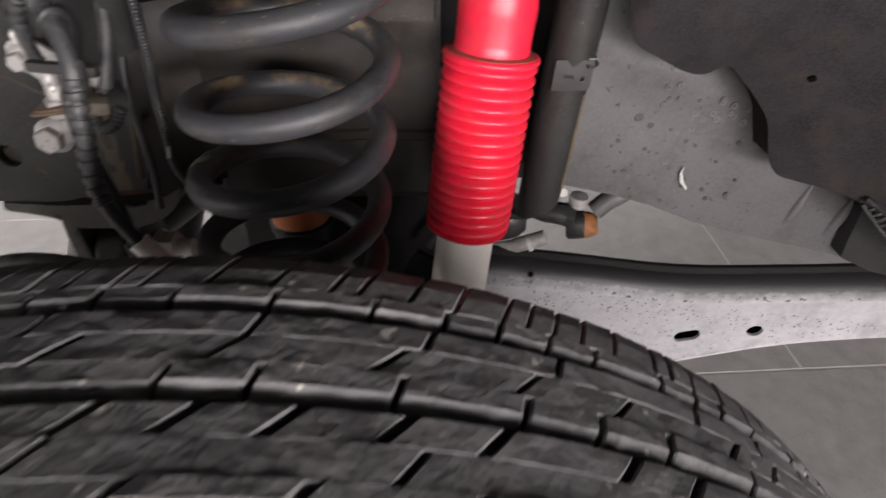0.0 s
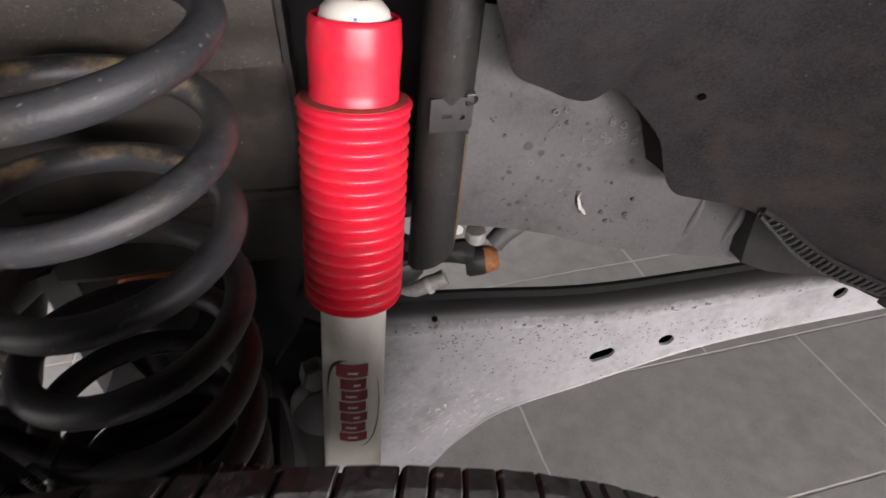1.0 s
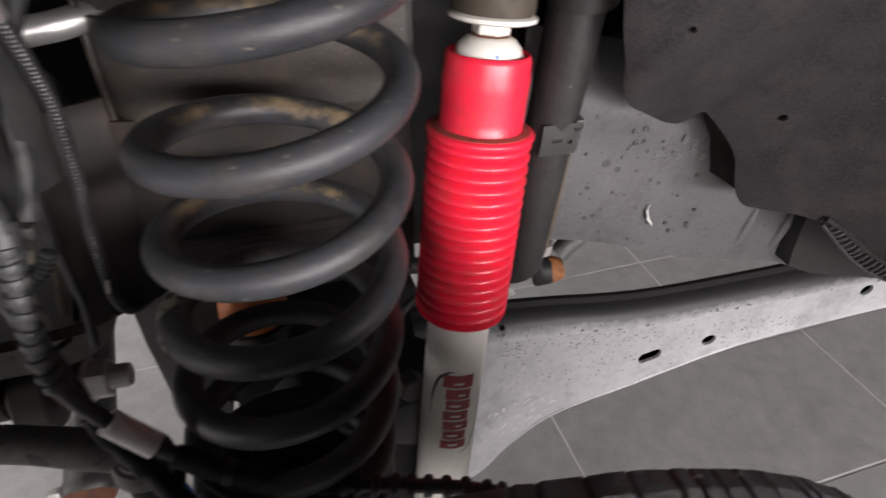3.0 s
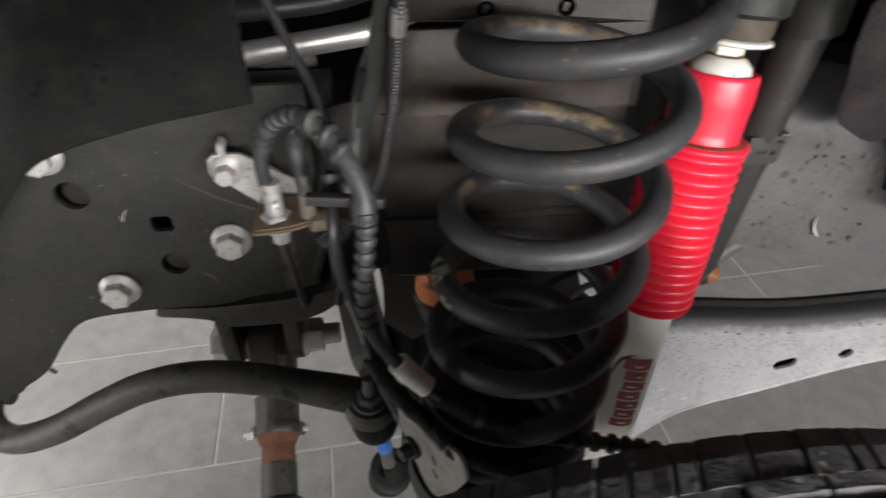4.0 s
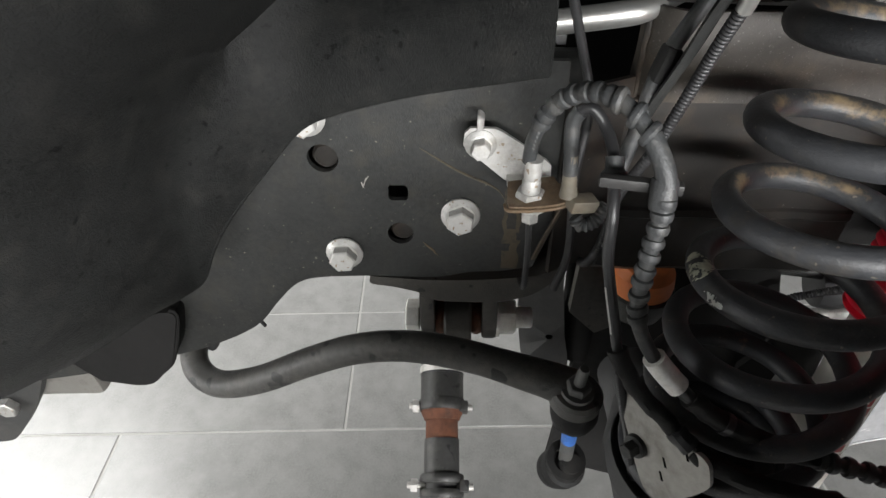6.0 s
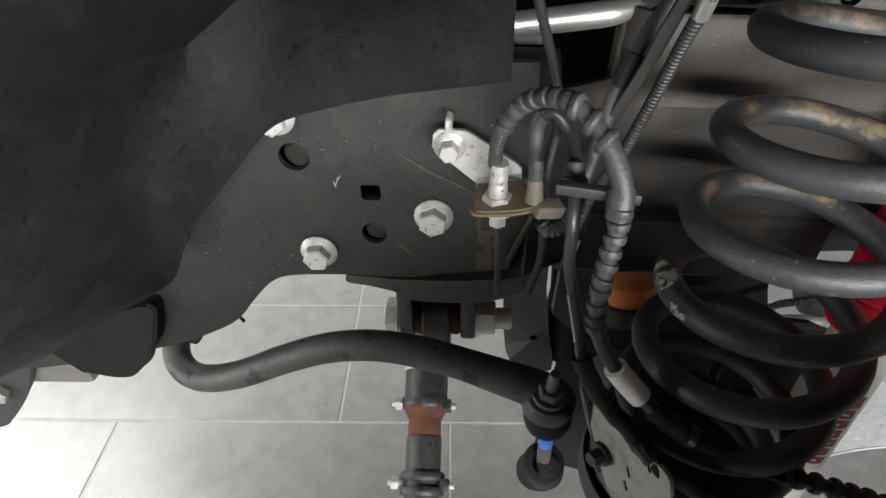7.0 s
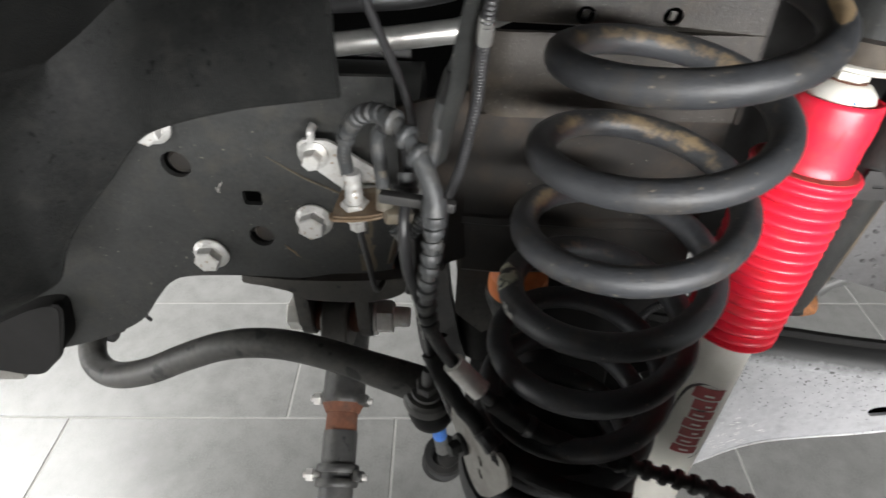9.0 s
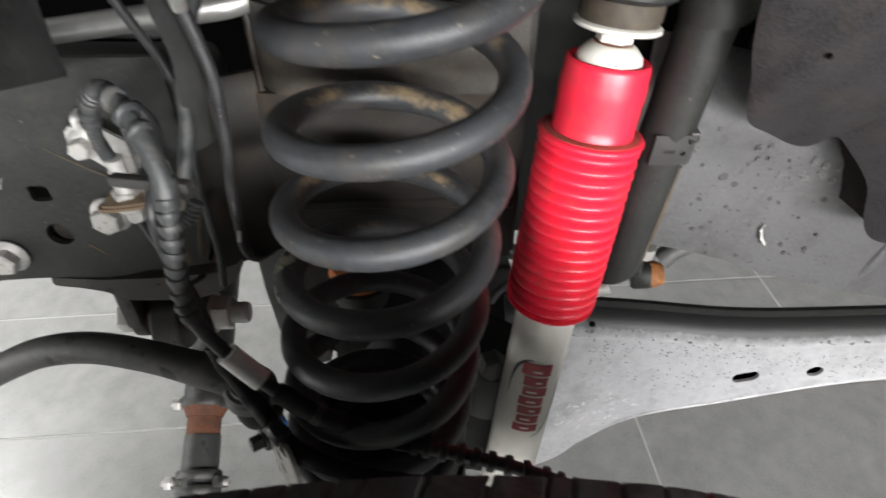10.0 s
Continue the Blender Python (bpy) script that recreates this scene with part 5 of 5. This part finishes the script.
gear = thing("steering_gear", "grey steering gear housing with a dusty flat face", "steering gear")
gear_plate = round_line([(-0.172, 0.610), (-0.172, 0.497), (-0.167, 0.425), (-0.161, 0.408), (-0.149, 0.398), (-0.114, 0.397), (-0.122, 0.45), (-0.132, 0.53), (-0.132, 0.610)], 3)
part("housing", rough_up(plate(gear_plate, [ring(-0.138, 0.452, 0.0042, 14)], lambda u, v, d: (u, 0.540 + d + 1.4 * max(0.0, -0.158 - u) - 0.06 * (v - 0.45), v), 0.018), 0.0014, 45), "rubber", gear, "flat dusty grey housing face")
part("column", rough_up(lathe([(0, 0), (0.020, 0), (0.025, 0.01), (0.024, 0.07), (0.020, 0.10), (0.020, 0.16), (0, 0.16)], (-0.098, 0.570, 0.400), (-0.06, -0.05, 1), 26), 0.0014, 60), "arm_dark", gear, "near-black column")
part("flange", plate([(-0.126, 0.508), (-0.098, 0.480), (-0.082, 0.490), (-0.085, 0.61), (-0.122, 0.615)], [], lambda u, v, d: (u, 0.520 + d, v), 0.012), "mount_steel", gear)

# ---- sway bar ----
sway = thing("sway_bar", "scuffed black anti-roll bar bent round the frame", "anti-roll bar")
sw = [(-0.139, 0.396, 0.543), (-0.160, 0.398, 0.551), (-0.177, 0.400, 0.556), (-0.226, 0.410, 0.564), (-0.273, 0.420, 0.5625), (-0.318, 0.426, 0.551), (-0.363, 0.432, 0.526), (-0.413, 0.438, 0.494), (-0.456, 0.446, 0.476), (-0.482, 0.460, 0.477), (-0.492, 0.482, 0.487), (-0.487, 0.512, 0.500), (-0.48, 0.58, 0.505), (-0.48, 0.8, 0.505), (-0.48, 1.4, 0.505)]
part("bar", sweep(spline(sw, 10), lambda s, d: 0.0128 + 0.0032 * max(0.0, 1 - d / 0.07), 24), "sway", sway)
part("bush", lathe([(0, 0), (0.0095, 0), (0.0108, 0.002), (0.0108, 0.008), (0.0095, 0.010), (0.0095, 0.012), (0.0112, 0.014), (0.0112, 0.022), (0.0095, 0.025), (0.0095, 0.032), (0, 0.032)], (-0.486, 0.490, 0.480), (0.55, 0.65, 0.55), 22), "under", sway, "black ribbed bush")
part("eye_boss", lathe([(0, 0), (0.0185, 0), (0.0205, 0.003), (0.0205, 0.013), (0.018, 0.0165), (0.012, 0.018), (0, 0.018)], (-0.1415, 0.390, 0.536), (0.05, -0.1, 1), 30), "sway", sway)

slink = thing("sway_bar_link", "anti-roll bar link with rubber boot and blue paint mark", "link")
part("stud", lathe([(0, 0), (0.0045, 0), (0.0045, 0.019), (0.0036, 0.026), (0, 0.026)], (-0.1415, 0.386, 0.558), (0.05, -0.12, 1), 16), "steel", slink)
part("nut", join(lathe([(0, 0), (0.013, 0), (0.0125, 0.003), (0, 0.003)], (-0.1415, 0.386, 0.5540), (0.05, -0.12, 1), 24), hexagon(0.0095, 0.008, (-0.1415, 0.386, 0.5565), (0.05, -0.12, 1), 0.3)), "steel", slink, "dirty grey nut", sharp=25)
part("rubber_boot", lathe([(0, 0.004), (0.014, 0.003), (0.018, -0.002), (0.0195, -0.011), (0.0175, -0.020), (0.012, -0.026), (0.006, -0.028), (0, -0.028)], (-0.139, 0.391, 0.532), (0.02, -0.1, 1), 30), "boot_black", slink, "round black rubber boot")
link_rod = part("rod", sweep(line((-0.137, 0.401, 0.51), (-0.131, 0.419, 0.41), 3), 0.0065, 16), "steel", slink)
part("paint_mark", sweep(line((-0.1366, 0.4022, 0.503), (-0.1338, 0.4106, 0.456), 2), 0.0068, 16), "blue", link_rod, "blue paint mark")
part("lower_bush", rough_up(lathe([(0, 0.026), (0.009, 0.026), (0.0105, 0.016), (0.013, 0.012), (0.0150, 0.013), (0.0165, 0.008), (0.0200, 0.006), (0.0208, -0.006), (0.0185, -0.008), (0.0200, -0.012), (0.0195, -0.024), (0, -0.026)], (-0.131, 0.421, 0.398), (0.2, -0.5, 1), 30), 0.0006, 80), "boot_black", slink, "black rubber lower bush")
part("bush_ring", lathe([(0.012, -0.002), (0.0185, -0.002), (0.0195, 0.001), (0.0185, 0.004), (0.012, 0.004)], (-0.131, 0.417, 0.414), (0.1, -0.4, 1), 28), "boot_black", slink)

# ---- drag link ----
drag = thing("drag_link", "grey steel drag link with a rusty threaded sleeve", "drag link")
D0, D1 = Vector((-0.2535, 0.550, 0.392)), Vector((-0.2475, 0.36, 0.292))


def on_drag(s):
    return D0.lerp(D1, s)


DAX = (D1 - D0).normalized()
part("outer_tube", sweep([on_drag(s) for s in (-1.2, -0.4, 0.0, 0.235)], 0.0240, 28), "drag_steel", drag)
part("collar", lathe([(0, 0), (0.0252, 0), (0.0258, 0.003), (0.0258, 0.010), (0.0245, 0.012), (0, 0.012)], on_drag(0.19), DAX, 32), "drag_steel", drag)
part("seam_band", lathe([(0.02, 0), (0.0245, 0), (0.0245, 0.004), (0.02, 0.004)], on_drag(0.045), DAX, 32), "cable", drag)
part("end_rim", lathe([(0.018, 0), (0.0246, 0), (0.0252, 0.002), (0.0252, 0.006), (0.0246, 0.008), (0.018, 0.008)], on_drag(0.015), DAX, 32), "zinc_dirty", drag, "pale rim")
part("rust_ring", lathe([(0, 0), (0.0245, 0), (0.0222, 0.006), (0.0205, 0.009), (0.0195, 0.012), (0, 0.012)], on_drag(0.235), DAX, 32), "rust", drag, "rusty collar")
part("thread", sweep([on_drag(0.235), on_drag(0.40)], 0.0178, 26), "rust", drag, "rust-brown threaded section")
part("lower_tube", sweep([on_drag(0.385), on_drag(0.60)], 0.0192, 26), "drag_steel", drag)
part("tie_rod", sweep([on_drag(0.58), on_drag(1.2), on_drag(1.9)], 0.0186, 26), "rubber", drag, "black lower rod")
for s in (0.55, 0.62):
    part("clamp", lathe([(0.015, 0), (0.0222, 0), (0.0236, 0.002), (0.0236, 0.007), (0.0222, 0.009), (0.015, 0.009)], on_drag(s), DAX, 30), "drag_steel", drag)
for s, z in ((0.22, 0), (0.60, 0)):
    c = on_drag(s)
    part("clamp_bolt", join(sweep(line(c + Vector((-0.036, -0.004, 0.004)), c + Vector((0.034, -0.004, 0.004)), 2), 0.0036, 12), hexagon(0.0075, 0.007, c + Vector((-0.032, -0.004, 0.004)), (1, 0, 0))), "zinc_dirty", drag, "small zinc clamp bolt", sharp=25)
    part("clamp_ear", box(0.010, 0.012, 0.024, c + Vector((0.024, -0.002, 0.002)), 0.002, (28, 0, 0)), "drag_steel", drag)

# ---- backing plate by the spring foot ----
bp = thing("backing_plate", "pale steel brake backing plate with punched slots", "backing plate")
def on_backing(w, z, d):
    return (-0.106 + 0.57 * w + 0.82 * d, 0.3215 - 0.82 * w + 0.57 * d, z)


backing = part("plate", plate(round_line([(-0.034, 0.612), (-0.0325, 0.598), (-0.0186, 0.574), (0.0037, 0.539), (0.0205, 0.5435), (0.041, 0.585), (0.0406, 0.600), (0.0335, 0.609), (0.013, 0.606), (-0.015, 0.609)], 4), [], on_backing, 0.003), "dull", bp)
# slots are black strips laid on the plate for the shade of openings
for u, v in ((0.010, 0.581), (0.011, 0.567), (0.0215, 0.603)):
    part("slot", plate([(u, v), (u + 0.0035, v - 0.0065), (u + 0.0050, v - 0.0058), (u + 0.0013, v + 0.0006)], [], lambda w, z, d: on_backing(w, z, d - 0.0004), 0.0008), "dark", backing, "narrow black strip standing in for a punched slot", smooth=False)
part("bolt", join(lathe([(0, 0), (0.0085, 0), (0.008, 0.003), (0, 0.003)], on_backing(-0.0087, 0.5715, -0.001), (-0.82, -0.57, 0.1), 20), hexagon(0.0056, 0.010, on_backing(-0.0087, 0.5715, -0.002), (-0.82, -0.57, 0.1))), "frame", bp, "dark bolt")

# ---- tyre ----
tyre = thing("tyre", "dusty black all-terrain tyre steered slightly, standing on tiles", "tyre")
N = Vector((-math.sin(0.0758), math.cos(0.0758), -0.053)).normalized()
TU = Vector((math.cos(0.0758), math.sin(0.0758), 0))
TW = TU.cross(N).normalized()
TC = Vector((-0.0419, 0.1711, 0.3749))
TR = 0.3817


def on_tyre(a, s, r):
    """Angle round the wheel from its top, metres outwards from the inner shoulder, radius."""
    return TC - N * s + r * (math.sin(a) * TU + math.cos(a) * TW)


WID = 0.205
prof = [(0.02, 0.20), (-0.012, 0.25), (-0.022, 0.30), (-0.016, 0.345), (-0.004, TR - 0.015), (0.004, TR - 0.0085), (WID * 0.3, TR - 0.0048), (WID * 0.7, TR - 0.0048), (WID - 0.004, TR - 0.0085), (WID + 0.004, TR - 0.015), (WID + 0.016, 0.345), (WID + 0.022, 0.30), (WID + 0.012, 0.25), (WID - 0.02, 0.20)]
bm = bmesh.new()
SEG = 120
rings = [[bm.verts.new(on_tyre(2 * math.pi * k / SEG, s, r)) for k in range(SEG)] for s, r in prof]
for a, b in zip(rings, rings[1:] + rings[:1]):
    for k in range(SEG):
        bm.faces.new((a[k], a[(k + 1) % SEG], b[(k + 1) % SEG], b[k]))
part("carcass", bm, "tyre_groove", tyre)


def crown(s):
    q = (s - WID / 2) / (WID / 2)
    return TR + 0.003 - 0.003 * q * q - 0.002 * max(0, abs(q) - 0.92) / 0.08


def tread_block(bm, a0, a1, s0, s1, open0, open1, skew, lift, depth=0.0095):
    """One tread block bent to the tyre, chamfered on its open sides."""
    ch, wide = 0.0009, 0.0034
    ca = ch / TR
    n = max(1, int((a1 - a0) * TR / 0.006))
    stations = [(a0, ch), (a0 + ca, 0.0)] + [(a0 + (a1 - a0) * k / n, 0.0) for k in range(1, n)] + [(a1 - ca, 0.0), (a1, ch)]
    across = [(s0, -depth)] + ([(s0, -ch), (s0 + ch, lift)] if open0 else [(s0, lift)]) + [((s0 + s1) / 2, lift)]
    across += ([(s1 - wide, lift), (s1 - 0.0008, -0.0024), (s1, -0.0042)] if open1 else [(s1, lift)]) + [(s1, -depth)]
    rows = []
    for a, drop in stations:
        row = []
        for s, h in across:
            worn = 0.0006 * noise.noise(Vector((a * TR * 190, s * 190, 3.1))) + 0.0004 * noise.noise(Vector((a * TR * 520, s * 520, 9.7)))
            row.append(bm.verts.new(on_tyre(a + skew * (s - s0) + worn * 0.8, s, crown(s) + max(-depth, h + worn - (drop if h > -depth else 0)))))
        rows.append(row)
    for p, q in zip(rows, rows[1:]):
        for k in range(len(p) - 1):
            bm.faces.new((p[k], p[k + 1], q[k + 1], q[k]))
    bm.faces.new(rows[0][::-1])
    bm.faces.new(rows[-1])
    return bm


# ribs of the tread, each in bands that touch: inner edge, outer edge, open sides, block length, slit width, slant
BANDS = [
    (0.0, 0.0215, 1, 0, 0.0150, 0.0011, -1.1), (0.0215, 0.0310, 0, 1, 0.026, 0.0017, -0.6),
    (0.0345, 0.0450, 1, 0, 0.050, 0.0018, -1.0), (0.0450, 0.0570, 0, 0, 0.040, 0.0022, -2.6), (0.0570, 0.0680, 0, 1, 0.034, 0.0020, -0.8),
    (0.0718, 0.0830, 1, 0, 0.034, 0.0036, -2.4), (0.0830, 0.0950, 0, 0, 0.070, 0.0020, -2.0), (0.0950, 0.1040, 0, 1, 0.036, 0.0036, -2.2),
]
BANDS += [(WID - s1, WID - s0, o1, o0, length, slit, -skew) for s0, s1, o0, o1, length, slit, skew in BANDS[:5]]
BANDS += [(0.1120, 0.1310, 1, 1, 0.04, 0.005, -2.0)]
rest = bmesh.new()
rnd = random.Random(17)
for s0, s1, o0, o1, length, slit, skew in BANDS:
    a = -math.pi
    while a < math.pi:
        b = a + length * (0.6 + 0.8 * rnd.random()) / TR
        lift = (0.0014 if o1 else 0.0006) * (rnd.random() - 0.5)
        if -0.8 < a < 0.9 and s0 < 0.11:
            part("tread_block", tread_block(bmesh.new(), a, b - slit / TR, s0, s1, o0, o1, skew, lift), "tyre", tyre, smooth=False)
        else:
            tread_block(rest, a, min(b, math.pi) - slit / TR, s0, s1, o0, o1, skew, lift)
        a = b
tagged(part("tread", rest, "tyre", tyre, smooth=False), kind="stuff")

# ---- dark backdrop and unseen sheets that close the view and block light ----
# sheet painted near-black in place of the engine bay's unlit depth
whole("engine_bay_backdrop", box(2.2, 0.03, 0.75, (0.1, 0.92, 0.825)), "dark", "near-black sheet standing in for the unlit engine bay", "panel", kind="structure", smooth=False)
# unseen sheets added to shade the wheel well from above and outside
whole("overhead_light_block", box(2.7, 1.8, 0.012, (0.55, 0.85, 1.06)), "under", "unseen dark sheet that shades the wheel from above", "panel", kind="structure", smooth=False)
whole("arch_light_block", plate(round_line([(0.60, 0.60), (0.575, 0.79), (0.50, 0.91), (0.34, 0.966), (0.12, 0.958), (-0.08, 0.938), (-0.26, 0.905), (-0.42, 0.835), (-0.52, 0.71), (-0.56, 0.58), (-0.57, 0.42)], 5) + [(-1.3, 0.42), (-1.3, 1.15), (1.2, 1.15), (1.2, 0.60)], [], lambda u, v, d: (u, -0.13 + d, v), 0.006), "under", "unseen dark sheet with an arch cut to shape the light", "fender", kind="structure", smooth=False)
# unseen sheet added to keep light off the floor behind the arm
whole("floor_light_block", box(1.6, 1.1, 0.02, (1.06, 1.25, 0.62)), "under", "unseen dark sheet that shades the floor", "underbody", kind="structure", smooth=False)

# ---- floor tiles, laid in thirds ----
bm = box(0.5962, 0.2962, 0.008, (0, 0, 0))
bmesh.ops.bevel(bm, geom=[e for e in bm.edges if all(v.co.z > 0 for v in e.verts)], offset=0.0012, segments=1, affect="EDGES")
tile_mesh = mesh_from("tile", bm, "tile", False)
for j in range(-8, 6):
    v = 0.756 + 0.3 * (j + 0.5)
    u0 = -0.198 + (-0.2 * (j + 1) + (0.2 if j > 0 else 0.0)) % 0.6
    for i in range(-5, 6):
        t = new("tile", tile_mesh)
        t.matrix_world = Matrix.Translation(floor_place(u0 + 0.6 * (i + 0.5), v, -0.004)) @ Matrix.Rotation(TH, 4, "Z")
        t.parent = floor
# the same tiles further out, as one field
near = {(i, j) for i in range(-5, 6) for j in range(-8, 6)}
bm = bmesh.new()
for j in range(-15, 17):
    v = 0.756 + 0.3 * (j + 0.5)
    u0 = -0.198 + (-0.2 * (j + 1) + (0.2 if j > 0 else 0.0)) % 0.6
    for i in range(-8, 8):
        if (i, j) in near:
            continue
        c = [floor_place(u0 + 0.6 * (i + 0.5) + du, v + dv, dz) for dz in (-0.008, 0.0) for du, dv in ((-0.298, -0.148), (0.298, -0.148), (0.298, 0.148), (-0.298, 0.148))]
        q = [bm.verts.new(p) for p in c]
        bm.faces.new(q[4:])
        for k in range(4):
            bm.faces.new((q[k], q[(k + 1) % 4], q[4 + (k + 1) % 4], q[4 + k]))
tagged(part("tile_field", bm, "tile", floor, smooth=False), kind="stuff")
